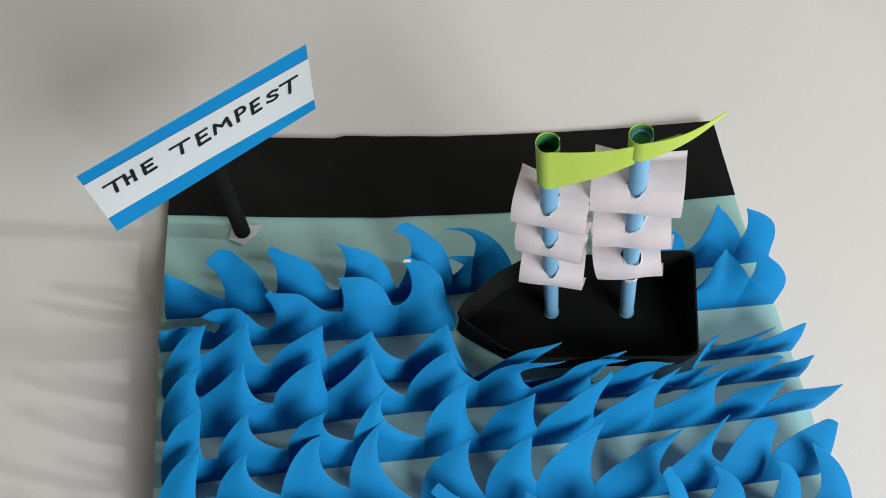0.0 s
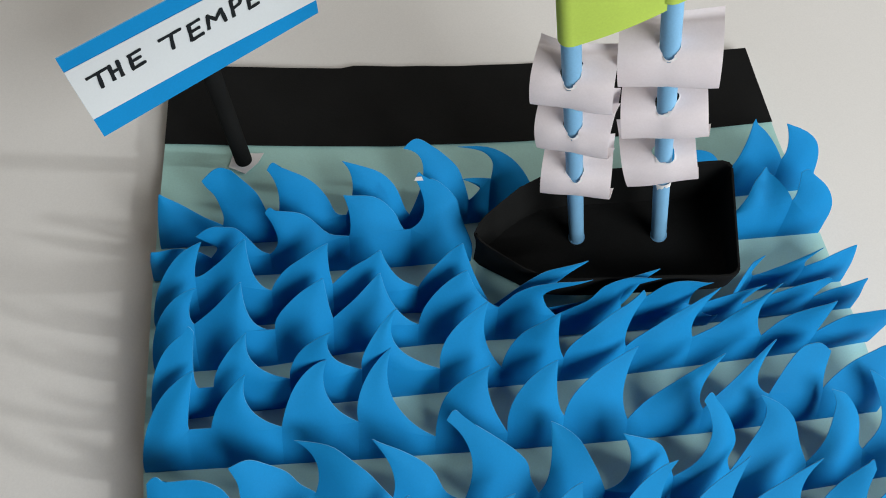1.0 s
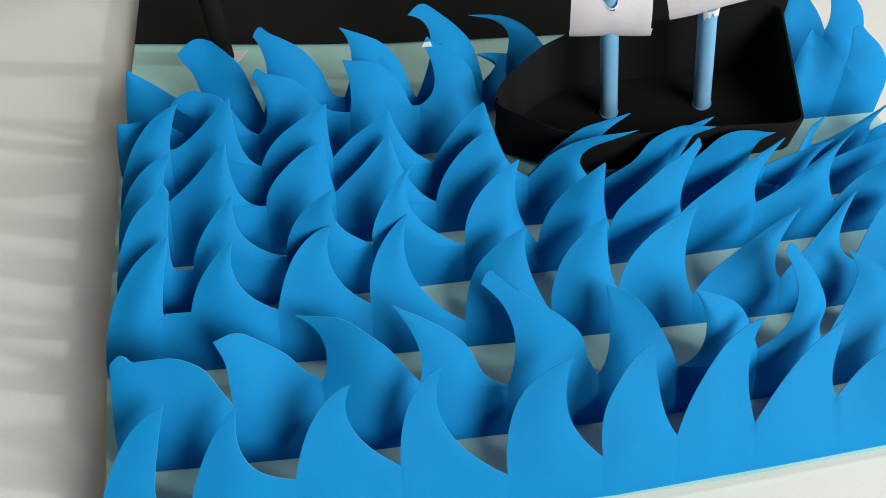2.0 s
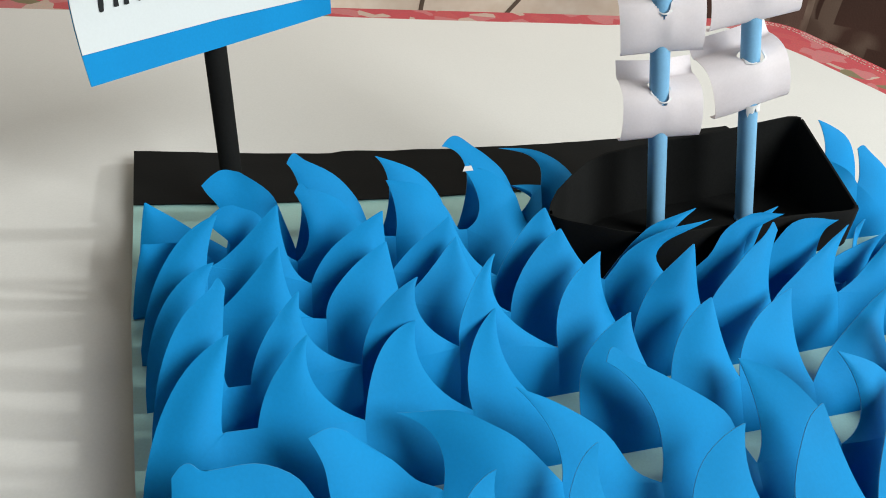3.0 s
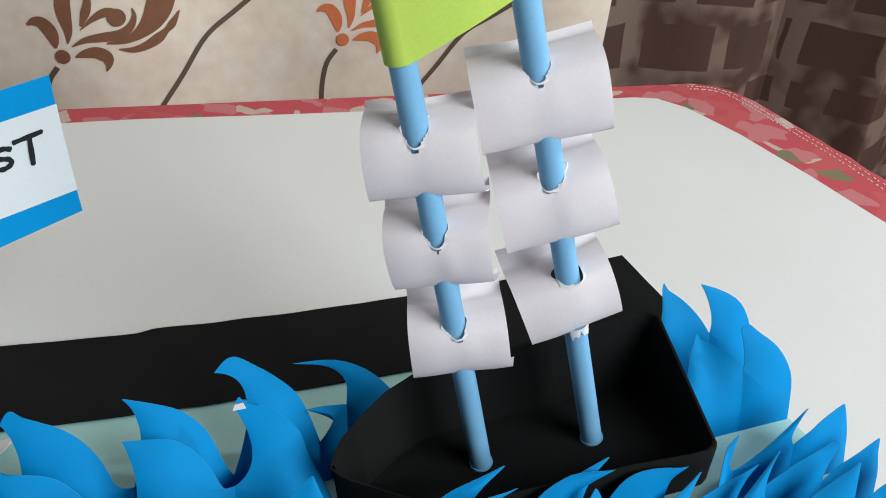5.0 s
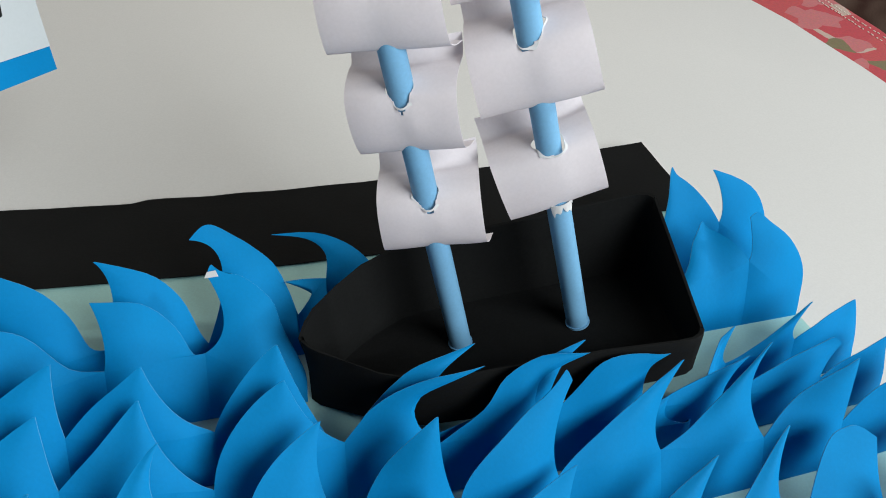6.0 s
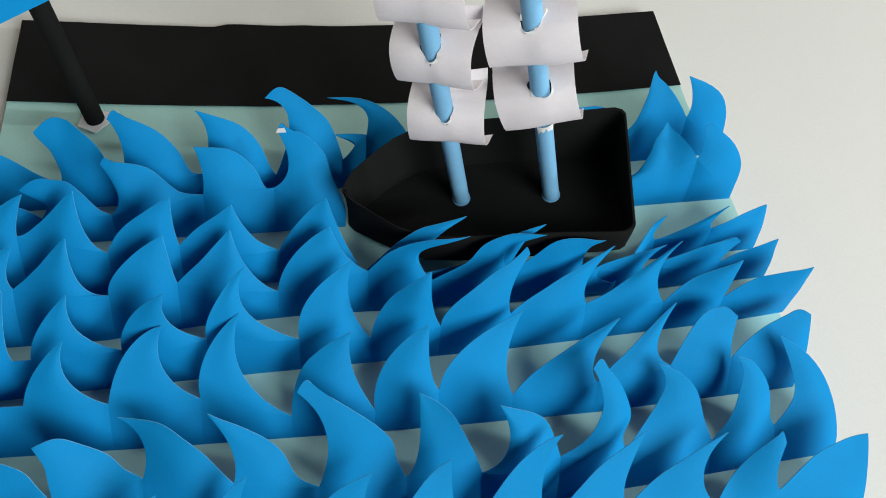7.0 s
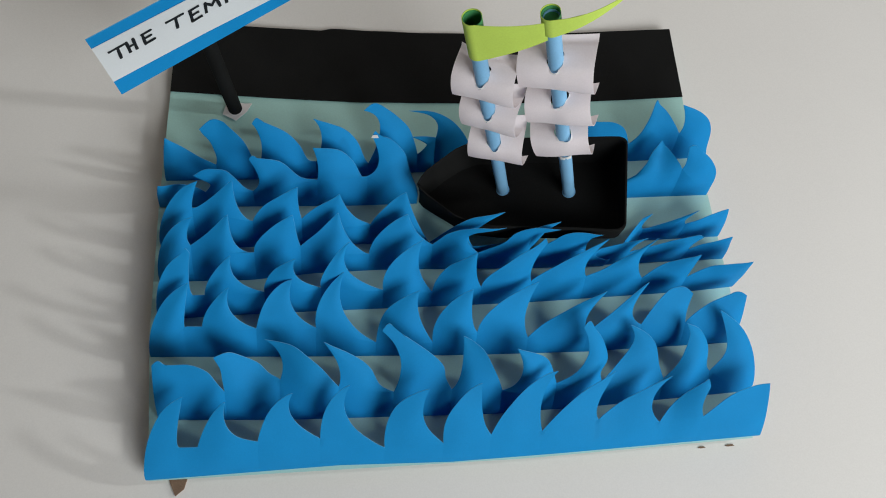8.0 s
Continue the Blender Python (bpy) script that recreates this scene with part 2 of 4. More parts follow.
def thicken(bm, thick):
    bmesh.ops.recalc_face_normals(bm, faces=bm.faces)
    before = set(bm.verts)
    bmesh.ops.solidify(bm, geom=bm.faces[:], thickness=thick)
    for f in bm.faces:
        if 0 < sum(v in before for v in f.verts) < len(f.verts):
            f.material_index = 1


def tube(a, b, r, wall=0.0006, sides=28, rings=8, bend=0.0):
    """A rolled paper tube, open at the top, from a to b."""
    a, b = Vector(a), Vector(b)
    q = (b - a).to_track_quat("Z", "X").to_matrix()
    bm = bmesh.new()
    rows = []
    prof = [(r, t / rings) for t in range(rings + 1)] + [(r - wall, 1.0), (r - wall, 0.6)]
    for rad, t in prof:
        centre = a.lerp(b, t) + q @ Vector((bend * math.sin(math.pi * t), 0, 0))
        rows.append([bm.verts.new(centre + q @ Vector((rad * math.cos(2 * math.pi * k / sides), rad * math.sin(2 * math.pi * k / sides), 0))) for k in range(sides)])
    for i in range(len(rows) - 1):
        for k in range(sides):
            bm.faces.new((rows[i][k], rows[i][(k + 1) % sides], rows[i + 1][(k + 1) % sides], rows[i + 1][k]))
    bm.faces.new(rows[0][::-1])
    bm.faces.new(rows[-1])
    return bm


def lerp(a, b, t):
    return a + (b - a) * t


def along(points, x):
    """The y of a line through (x, y) points, carried on straight past its ends."""
    k = 0
    while k < len(points) - 2 and x > points[k + 1][0]:
        k += 1
    (x0, y0), (x1, y1) = points[k], points[k + 1]
    return y0 + (y1 - y0) * (x - x0) / (x1 - x0)


def spline(points, v):
    """A smooth line through points, v counted in points."""
    k = min(int(v), len(points) - 2)
    p0, p1, p2, p3 = (Vector(points[min(max(q, 0), len(points) - 1)]) for q in (k - 1, k, k + 1, k + 2))
    t = v - k
    return 0.5 * (2 * p1 + (p2 - p0) * t + (2 * p0 - 5 * p1 + 4 * p2 - p3) * t * t + (3 * p1 - p0 - 3 * p2 + p3) * t ** 3)


# ---- the room ----
RX0, RX1, RY0, RY1, RZ0, RZ1 = -2.2, 1.7, -1.5, 0.75, -0.76, 2.45
W = 0.15


def wall(name, axis, at, out, span, holes=()):
    """A wall at x or y = at, W thick on the side out, with openings (a0, a1, z0, z1)."""
    bm = bmesh.new()
    lo, hi = sorted((at, at + out * W))

    def piece(a0, a1, z0, z1):
        add_box(bm, *(((lo, a0, z0), (hi, a1, z1)) if axis == "x" else ((a0, lo, z0), (a1, hi, z1))))

    a = span[0]
    for a0, a1, z0, z1 in holes:
        piece(a, a0, RZ0, RZ1)
        piece(a0, a1, RZ0, z0)
        piece(a0, a1, z1, RZ1)
        a = a1
    piece(a, span[1], RZ0, RZ1)
    return tagged(mesh_object(name, bm, PLASTER, False), kind="structure")


wall("wall_north", "y", RY1, 1, (RX0 - W, RX1 + W))
wall("wall_south", "y", RY0, -1, (RX0 - W, RX1 + W), [(0.40, 1.64, 0.70, 1.78)])
wall("wall_east", "x", RX1, 1, (RY0, RY1), [(-0.08, 0.06, 0.78, 0.94)])
wall("wall_west", "x", RX0, -1, (RY0, RY1))
tagged(mesh_object("floor", box((RX0 - W, RY0 - W, RZ0 - 0.1), (RX1 + W, RY1 + W, RZ0)), FLOOR, False), kind="structure")
tagged(mesh_object("ceiling", box((RX0 - W, RY0 - W, RZ1), (RX1 + W, RY1 + W, RZ1 + 0.1)), CEILING, False), kind="structure")

# ---- the table, its cloth and the white sheet ----
SHEET_TOP = -0.0095


def rounded(outline, reach, steps=8):
    """Corners of a closed outline rounded off by a curve that starts reach metres from each."""
    out, n = [], len(outline)
    for k in range(n):
        p, c, q = Vector(outline[k - 1]), Vector(outline[k]), Vector(outline[(k + 1) % n])
        a, b = c + (p - c).normalized() * reach, c + (q - c).normalized() * reach
        for i in range(steps + 1):
            t = i / steps
            out.append(tuple(a * (1 - t) ** 2 + c * 2 * t * (1 - t) + b * t * t))
    return out


table = thing("table", "wooden table under a red patterned cloth", "table", m=pose(-0.30, -0.15, RZ0))
TZ = SHEET_TOP - 0.004 - RZ0
part("tabletop", add_slab(bmesh.new(), rounded([(-0.78, -0.60), (0.80, -0.60), (0.745, 0.475), (-0.80, 0.54)], 0.05), TZ - 0.03, TZ), WOOD, table, smooth=False)
for px in (-0.70, 0.66):
    for py in (-0.52, 0.40):
        part("leg", box((px - 0.03, py - 0.03, 0), (px + 0.03, py + 0.03, TZ - 0.03), 0.004), WOOD, table, smooth=False)

CLOTH_EDGE = rounded([(-1.10, -0.77), (0.53, -0.77), (0.490, 0.200), (0.462, 0.378), (-1.12, 0.390)], 0.045)


def cloth_bm():
    bm = bmesh.new()
    add_slab(bm, CLOTH_EDGE, SHEET_TOP - 0.0030, SHEET_TOP - 0.0012)
    n = len(CLOTH_EDGE)
    rows = []
    for j, (out, drop) in enumerate(((0.0, 0.0012), (0.004, 0.003), (0.006, 0.012), (0.007, 0.08), (0.010, 0.17))):
        row = []
        for k in range(n):
            p, a, b = Vector(CLOTH_EDGE[k]), Vector(CLOTH_EDGE[k - 1]), Vector(CLOTH_EDGE[(k + 1) % n])
            t = (b - a).normalized()
            side = Vector((t.y, -t.x))
            wob = 0.006 * math.sin(k * 1.7) * j / 4
            q = p + side * (out + wob)
            row.append(bm.verts.new((q.x, q.y, SHEET_TOP - drop)))
        rows.append(row)
    for j in range(len(rows) - 1):
        for k in range(n):
            bm.faces.new((rows[j][k], rows[j][(k + 1) % n], rows[j + 1][(k + 1) % n], rows[j + 1][k]))
    return bm


tablecloth = thing("tablecloth", "red floral tablecloth with green and cream patches, hanging over the table", "tablecloth")
part("cloth", cloth_bm(), RED_CLOTH, tablecloth)


def stitches(inset, pitch, size):
    """Short pale stitches along the cloth's edge, inset from it."""
    bm = bmesh.new()
    n = len(CLOTH_EDGE)
    r = random.Random(int(inset * 1e4))
    for k in range(n):
        a, b = Vector(CLOTH_EDGE[k]), Vector(CLOTH_EDGE[(k + 1) % n])
        d = b - a
        if d.length < 1e-4 or max(a.y, b.y) < -0.1 or min(a.x, b.x) < -1.0:
            continue
        t = d.normalized()
        side = Vector((-t.y, t.x))
        for q in range(int(d.length / pitch)):
            c = a + t * pitch * (q + r.uniform(0.3, 0.7)) + side * (inset + r.uniform(-0.0004, 0.0004))
            h = size * r.uniform(0.7, 1.2)
            add_slab(bm, [tuple(c - t * h - side * 0.0005), tuple(c + t * h - side * 0.0005), tuple(c + t * h + side * 0.0005), tuple(c - t * h + side * 0.0005)], SHEET_TOP - 0.0013, SHEET_TOP - 0.0007)
    return bm


for inset in (0.006, 0.013):
    part("stitching", stitches(inset, 0.0042, 0.0011), STITCH, tablecloth, "row of pale stitches", smooth=False)

SHEET_EDGE = [(-1.02, -0.72), (0.485, -0.72), (0.452, 0.05), (0.435, 0.144), (0.4295, 0.179), (0.422, 0.214), (0.412, 0.262), (0.400, 0.297), (0.391, 0.322), (0.372, 0.345), (0.350, 0.350), (0.280, 0.350), (0.230, 0.345), (0.170, 0.347), (0.100, 0.3475), (0.0, 0.350), (-0.10, 0.354), (-0.22, 0.352), (-0.35, 0.355), (-1.04, 0.372)]


tagged(mesh_object("white_sheet", add_slab(bmesh.new(), SHEET_EDGE, SHEET_TOP - 0.0010, SHEET_TOP), SHEET, False), "large plain white paper sheet spread over the tablecloth", "paper sheet")

# ---- curtains behind the table ----
def beige_fold(x, z):
    return 0.450 + 0.016 * math.sin(x * 13.0 + 0.7) + 0.006 * math.sin(x * 29.0 + 1.9) + 0.004 * math.sin(z * 6 + x * 5)


def curtain_bm(x_of, fold, z0, z1, nx, nz, thick=0.001):
    grid = []
    for j in range(nz + 1):
        z = lerp(z0, z1, j / nz)
        grid.append([(x_of(i / nx, z), fold(x_of(i / nx, z), z), z) for i in range(nx + 1)])
    return sheet(grid, thick)


curtain = thing("curtain", "beige curtain printed with brown and orange flowers", "curtain")
part("fabric", curtain_bm(lambda u, z: lerp(-1.75, 0.352 + 0.02 * z, u), beige_fold, -0.74, 1.55, 420, 40), BEIGE, curtain)


def lay(points, lift):
    """Points (x, z) laid on the beige curtain's folds."""
    return [(x, beige_fold(x, z) - lift, z) for x, z in points]


def ribbon_bm(line, widths, lift=0.0018):
    """A printed petal: a band of changing width swept along a curved line of (x, z), laid on the curtain."""
    n = 6 * (len(line) - 1)
    mids = [spline([Vector(p) for p in line], k / 6) for k in range(n + 1)]
    wide = [spline([Vector((w, 0)) for w in widths], k / 6).x for k in range(n + 1)]
    bm = bmesh.new()
    rows = []
    for k, p in enumerate(mids):
        d = (mids[min(k + 1, n)] - mids[max(k - 1, 0)]).normalized()
        rows.append([bm.verts.new(q) for q in lay([(p.x - d.y * wide[k] * s, p.y + d.x * wide[k] * s) for s in (-0.5, -0.2, 0.2, 0.5)], lift)])
    for k in range(n):
        for c in range(3):
            bm.faces.new((rows[k][c], rows[k][c + 1], rows[k + 1][c + 1], rows[k + 1][c]))
    return bm


def disc_bm(x, z, radius, lift):
    bm = bmesh.new()
    bm.faces.new([bm.verts.new(p) for p in lay([(x + radius * math.cos(k * math.pi / 10), z + radius * math.sin(k * math.pi / 10)) for k in range(20)], lift)])
    return bm


def stem_bm(points, width):
    grid = []
    n = len(points)
    for i, (x, z) in enumerate(points):
        x0, z0 = points[max(0, i - 1)]
        x1, z1 = points[min(n - 1, i + 1)]
        d = Vector((x1 - x0, z1 - z0)).normalized()
        grid.append(lay([(x - d.y * width * s, z + d.x * width * s) for s in (-0.5, 0, 0.5)], 0.0014))
    return sheet(grid, 0.0003)


# the petals of one printed flower, in millimetres from its centre: (across, up, width)
PETALS = [
    [(-4.4, 7.2, 1.9), (-4.6, 13.3, 7.8), (-6.5, 21.6, 11.5), (-11.5, 28.7, 10.7), (-17.6, 30.0, 7.4), (-24.1, 27.2, 1.5)],
    [(5.9, 11.5, 1.5), (7.8, 21.6, 6.7), (7.0, 32.7, 10.7), (6.7, 42.0, 12.6), (7.8, 51.2, 11.5), (8.9, 61.0, 7.4), (9.4, 67.9, 1.1)],
    [(18.5, 26.3, 1.9), (23.1, 36.4, 7.0), (25.9, 43.8, 6.7), (27.8, 54.9, 3.7), (28.1, 60.5, 0.7)],
    [(17.6, 23.1, 0.7), (27.8, 31.6, 4.4), (38.9, 37.2, 7.8), (46.2, 35.5, 9.2)],
    [(8.9, 8.7, 1.1), (20.4, 14.2, 5.2), (35.1, 16.1, 8.1), (48.1, 17.4, 8.5), (57.4, 23.1, 6.7), (61.8, 31.8, 4.1), (61.0, 39.2, 1.1)],
    [(37.0, 10.5, 1.5), (51.8, 11.7, 5.5), (65.7, 17.6, 11.1), (76.2, 26.8, 18.5), (83.2, 38.3, 22.6), (87.0, 51.2, 22.2), (89.2, 62.3, 11.1)],
    [(46.2, 4.6, 1.1), (57.4, 2.8, 5.2), (68.5, 5.0, 7.4), (79.5, 10.5, 9.2), (87.0, 16.5, 5.5), (92.5, 21.6, 6.7), (99.5, 32.4, 1.1)],
    [(10.2, -0.6, 1.5), (18.5, 2.2, 7.4), (27.8, 2.8, 10.4), (35.1, -1.5, 10.7), (36.1, -8.0, 6.3), (33.7, -14.4, 0.7)],
]


def printed_flower(cx, cz, mat):
    for petal in PETALS:
        part("printed_petal", ribbon_bm([(cx + a * 0.001, cz + b * 0.001) for a, b, w in petal], [w * 0.001 for a, b, w in petal]), mat, curtain)
    part("printed_dot", disc_bm(cx + 0.0475, cz + 0.0324, 0.0078, 0.0020), mat, curtain)
    part("printed_centre", disc_bm(cx, cz, 0.0062, 0.0025), mat, curtain)
    short = [(-0.006, -0.010), (-0.0145, -0.022), (-0.0185, -0.036), (-0.0205, -0.052), (-0.0210, -0.070), (-0.0195, -0.100)]
    tall = [(0.045, -0.095), (0.0765, -0.053), (0.096, -0.028), (0.120, 0.005), (0.1475, 0.0255), (0.190, 0.056), (0.235, 0.080)]
    for line in (short, tall):
        n = 6 * (len(line) - 1)
        pts = [spline([Vector((cx + a, cz + b)) for a, b in line], k / 6) for k in range(n + 1)]
        part("printed_stem", stem_bm([tuple(p) for p in pts], 0.0045), PRINT_STEM, curtain)


for k in range(-6, 1):
    printed_flower(0.0865 + 0.2475 * k, 0.015 + 0.003 * (k % 2), PRINT_BROWN if k % 2 else PRINT_ORANGE)


def brown_fold(x, z):
    deep = along([(0.20, 0.0), (0.62, 0.0), (0.69, 0.045), (0.80, -0.075), (0.88, -0.02), (1.0, 0.03), (1.15, -0.03), (1.69, 0.03)], x)
    return 0.575 + deep + 0.012 * math.sin(x * 17.0) + 0.005 * math.sin(x * 41.0 + 1.0) + 0.01 * math.sin(z * 5)


tagged(mesh_object("dark_curtain", curtain_bm(lambda u, z: lerp(0.20, 1.69, u), brown_fold, -0.74, 1.55, 200, 24), BROWN_CLOTH), "dark brown curtain with a paler woven block pattern", "curtain")

# ---- the base board ----
def sag(x, y):
    """The middle of the board's back lies lower than its curled-up corners; the paper has faint creases."""
    back = min(1, max(0, (y + 0.035) / 0.10))
    return -0.0082 * back * math.exp(-((x - 0.0) / 0.19) ** 4) + 0.0008 * noise.noise((x * 45, y * 40, 0.0)) * back


LEFT_EDGE = [(-0.307, -0.191), (-0.2, -0.203), (-0.1, -0.208), (0.0, -0.2105), (0.066, -0.2125)]
RIGHT_EDGE = [(-0.307, 0.252), (-0.150, 0.243), (-0.072, 0.232), (0.0, 0.219), (0.0865, 0.2105)]


def board_sheet(front, back, z, thick, shrink=0.0, nu=44, nv=36):
    rows = []
    for j in range(nv + 1):
        v = j / nv
        row = []
        for i in range(nu + 1):
            u = i / nu
            x = lerp(-0.2, 0.23, u)
            y = lerp(along(front, x) + shrink, along(back, x) - shrink, v)
            x = lerp(along(LEFT_EDGE, y) + shrink, along(RIGHT_EDGE, y) - shrink, u)
            row.append((x, y, max(z + sag(x, y), SHEET_TOP + thick)))
        rows.append(row)
    return sheet(rows, thick)


FRONT = [(-0.191, -0.3036), (0.060, -0.2836), (0.252, -0.2626)]
BACK = [(-0.213, 0.060), (0.0, 0.062), (0.211, 0.080)]
board = thing("base_board", "flat board covered with pale sea-green paper and a black strip", "base board")
part("board", add_slab(bmesh.new(), [(-0.180, -0.290), (0.060, -0.272), (0.236, -0.252), (0.222, -0.072), (0.205, -0.045), (-0.200, -0.045), (-0.195, -0.2)], SHEET_TOP, -0.0012), CARD, board, smooth=False)
part("sea_paper", board_sheet(FRONT, BACK, 0.0, 0.0008), SEA, board, "pale sea-green paper top")
part("black_paper", board_sheet([(-0.2115, 0.0), (-0.12, -0.0005), (-0.05, 0.000), (0.03, 0.004), (0.12, 0.0095), (0.214, 0.0190)], [(-0.2140, 0.0645), (-0.15, 0.0670), (-0.0765, 0.0690), (-0.0755, 0.0710), (0.01, 0.0725), (0.11, 0.0785), (0.2115, 0.0860)], 0.0009, 0.0005, 0.0, 50, 12), BLACK, board, "matt black paper strip")
tagged(mesh_object("cardboard_scrap", add_slab(bmesh.new(), [(-0.1790, -0.3030), (-0.1735, -0.3140), (-0.1680, -0.3090), (-0.1660, -0.3000)], SHEET_TOP, SHEET_TOP + 0.002), BROWN, False), "small torn brown cardboard scrap under the board's corner", "scrap")

# ---- rows of paper waves ----
rng = random.Random(7)


def eased(points, x):
    """A smooth line through (x, value) points in order of x, level past its ends."""
    if x <= points[0][0]:
        return points[0][1]
    for (x0, v0), (x1, v1) in zip(points, points[1:]):
        if x <= x1:
            t = (x - x0) / max(1e-6, x1 - x0)
            return lerp(v0, v1, t * t * (3 - 2 * t))
    return points[-1][1]


def cut_edge(a, c, b, h):
    """A scissor cut from a to b in (x, height share): bent towards one point c, or run through a list of them."""
    if isinstance(c, list):
        return tuple(spline([a] + c + [b], h * (len(c) + 1)))
    k0, k1, k2 = (1 - h) ** 2, 2 * h * (1 - h), h * h
    return (a[0] * k0 + c[0] * k1 + b[0] * k2, a[1] * k0 + c[1] * k1 + b[1] * k2)


def wave_strip(base, left, teeth, valleys, right, bulge=0.0026, ridge=1.0, profile=1.3, label="bright blue card strip cut into curling waves"):
    """One strip of card glued along base, leaning back, its upper edge cut into teeth.
    left, valleys, right: the cuts' low points in (x, height share), a valley with a third number is a flat notch of that width.
    A tooth is its tip (x, y, z), or (x, share) where its neighbours set the lean; the bends of its left and right cuts; and, if blunt, both ends of its top."""
    nodes = sorted(t[0] for t in teeth if len(t[0]) > 2)
    lean = [(n[0], n[1] - along(base, n[0])) for n in nodes]
    tall = [(n[0], n[2]) for n in nodes]
    steep = [(n[0], n[3] if len(n) > 3 else profile) for n in nodes]
    seed = base[0][1] * 90

    def place(x, f, s, amp):
        g = max(0.0, f)
        y = along(base, x) + eased(lean, x) * g ** eased(steep, x)
        z = eased(tall, x) * (1 - max(0, 1 - f) ** 1.10 + max(0, f - 1))
        swell = amp * math.sin(math.pi * min(1, max(0, s)) ** ridge) * math.sin(math.pi * min(1, g) ** 0.75)
        y += 0.0011 * noise.noise((x * 60, f * 2.6, seed)) * min(1, g * 3)
        return (x, y - 0.78 * swell, z + 0.62 * swell)

    strip = thing("wave_strip", label, "paper waves", "rows of paper waves")
    ns, nb, nt = 12, 6, 16
    columns = []
    lows = [left] + list(valleys) + [right]
    for i, tooth in enumerate(teeth):
        tip, lc, rc = tooth[:3]
        top = tip[1] if len(tip) == 2 else 1.0
        tip_l, tip_r = tooth[3] if len(tooth) > 3 else ((tip[0] - 0.0004, top), (tip[0] + 0.0004, top))
        a, b = lows[i], lows[i + 1]
        wa, wb = (a[2] / 2 if len(a) > 2 else 0.0), (b[2] / 2 if len(b) > 2 else 0.0)
        x0, f0, x1, f1 = a[0] + wa, a[1], b[0] - wb, b[1]
        amp = bulge * rng.uniform(0.7, 1.3)
        rows = []
        for k in range(nt + 1):
            h = k / nt
            le, re = cut_edge((x0, f0), lc, tip_l, h), cut_edge((x1, f1), rc, tip_r, h)
            nose = 0.0 if len(tooth) < 4 else 0.06 * h ** 5
            rows.append([place(lerp(le[0], re[0], s / ns), lerp(le[1], re[1], s / ns) + nose * math.sin(math.pi * s / ns), s / ns, amp) for s in range(ns + 1)])
        part("crest", card(rows, 0.0004), BLUE, strip)
        columns += [(lerp(x0, x1, s / ns), lerp(f0, f1, s / ns), s / ns, amp) for s in range(ns + 1)]
    part("band", card([[place(x, f * k / nb, s, amp) for x, f, s, amp in columns] for k in range(nb + 1)], 0.0004), BLUE, strip)
    return strip


ROW_1 = [(-0.193, -0.304), (-0.059, -0.291), (0.022, -0.287), (0.105, -0.279), (0.255, -0.263)]
ROW_2 = [(-0.189, -0.262), (-0.102, -0.260), (-0.045, -0.257), (0.051, -0.252), (0.131, -0.244), (0.247, -0.230)]
ROW_3 = [(-0.200, -0.217), (-0.080, -0.213), (0.042, -0.208), (0.124, -0.203), (0.231, -0.193)]
ROW_4 = [(-0.198, -0.189), (-0.137, -0.183), (-0.063, -0.177), (0.078, -0.166), (0.210, -0.152), (0.244, -0.147)]
ROW_5 = [(-0.200, -0.160), (-0.134, -0.156), (-0.088, -0.149), (-0.036, -0.144), (0.095, -0.137), (0.238, -0.124)]
ROW_6 = [(-0.203, -0.132), (-0.139, -0.130), (-0.046, -0.123), (0.012, -0.129), (0.140, -0.1345), (0.165, -0.112), (0.236, -0.105)]
ROW_7 = [(-0.207, -0.100), (-0.149, -0.097), (-0.059, -0.092), (-0.010, -0.088)]
ROW_7B = [(0.150, -0.076), (0.231, -0.069)]
ROW_8 = [(-0.205, -0.078), (-0.101, -0.071), (-0.049, -0.066), (0.006, -0.059), (0.040, -0.056)]
ROW_8B = [(0.085, -0.047), (0.168, -0.042), (0.233, -0.035)]

wave_strip(ROW_1, (-0.193, 0.12), [
    ((-0.1649, -0.2516, 0.0447), (-0.190, 0.86), (-0.1716, 0.48)),
    ((-0.1365, -0.2545, 0.0450), (-0.149, 0.83), (-0.1417, 0.61)),
    ((-0.0920, -0.2473, 0.0440), (-0.110, 0.94), (-0.1011, 0.75)),
    ((-0.0535, -0.2404, 0.0430), (-0.073, 0.90), (-0.0664, 0.67)),
    ((0.0019, -0.2414, 0.0440), (-0.0316, 0.87), (-0.010, 0.67)),
    ((0.0382, -0.2366, 0.0437), (0.0096, 0.82), (0.0383, 0.60)),
    ((0.0927, -0.2260, 0.0421), (0.0612, 0.92), (0.0767, 0.80)),
    ((0.1356, -0.2245, 0.0365), (0.0996, 0.72), (0.1190, 0.63)),
    ((0.1768, -0.2266, 0.0375), (0.1412, 0.72), (0.1547, 0.72)),
    ((0.2024, -0.2323, 0.0440), (0.1804, 0.73), (0.1973, 0.70), ((0.1985, 1.03), (0.2030, 0.96))),
    ((0.2484, -0.2302, 0.0390), (0.2242, 0.98), (0.2520, 0.50))],
    [(-0.1615, 0.47, 0.012), (-0.1149, 0.51), (-0.0724, 0.47), (-0.0273, 0.30), (0.0143, 0.35), (0.0481, 0.41), (0.0853, 0.39), (0.1266, 0.49), (0.1724, 0.43), (0.2029, 0.53)],
    (0.255, 0.04), bulge=0.0006, label="blue card strip of flat pointed waves along the board's front edge")
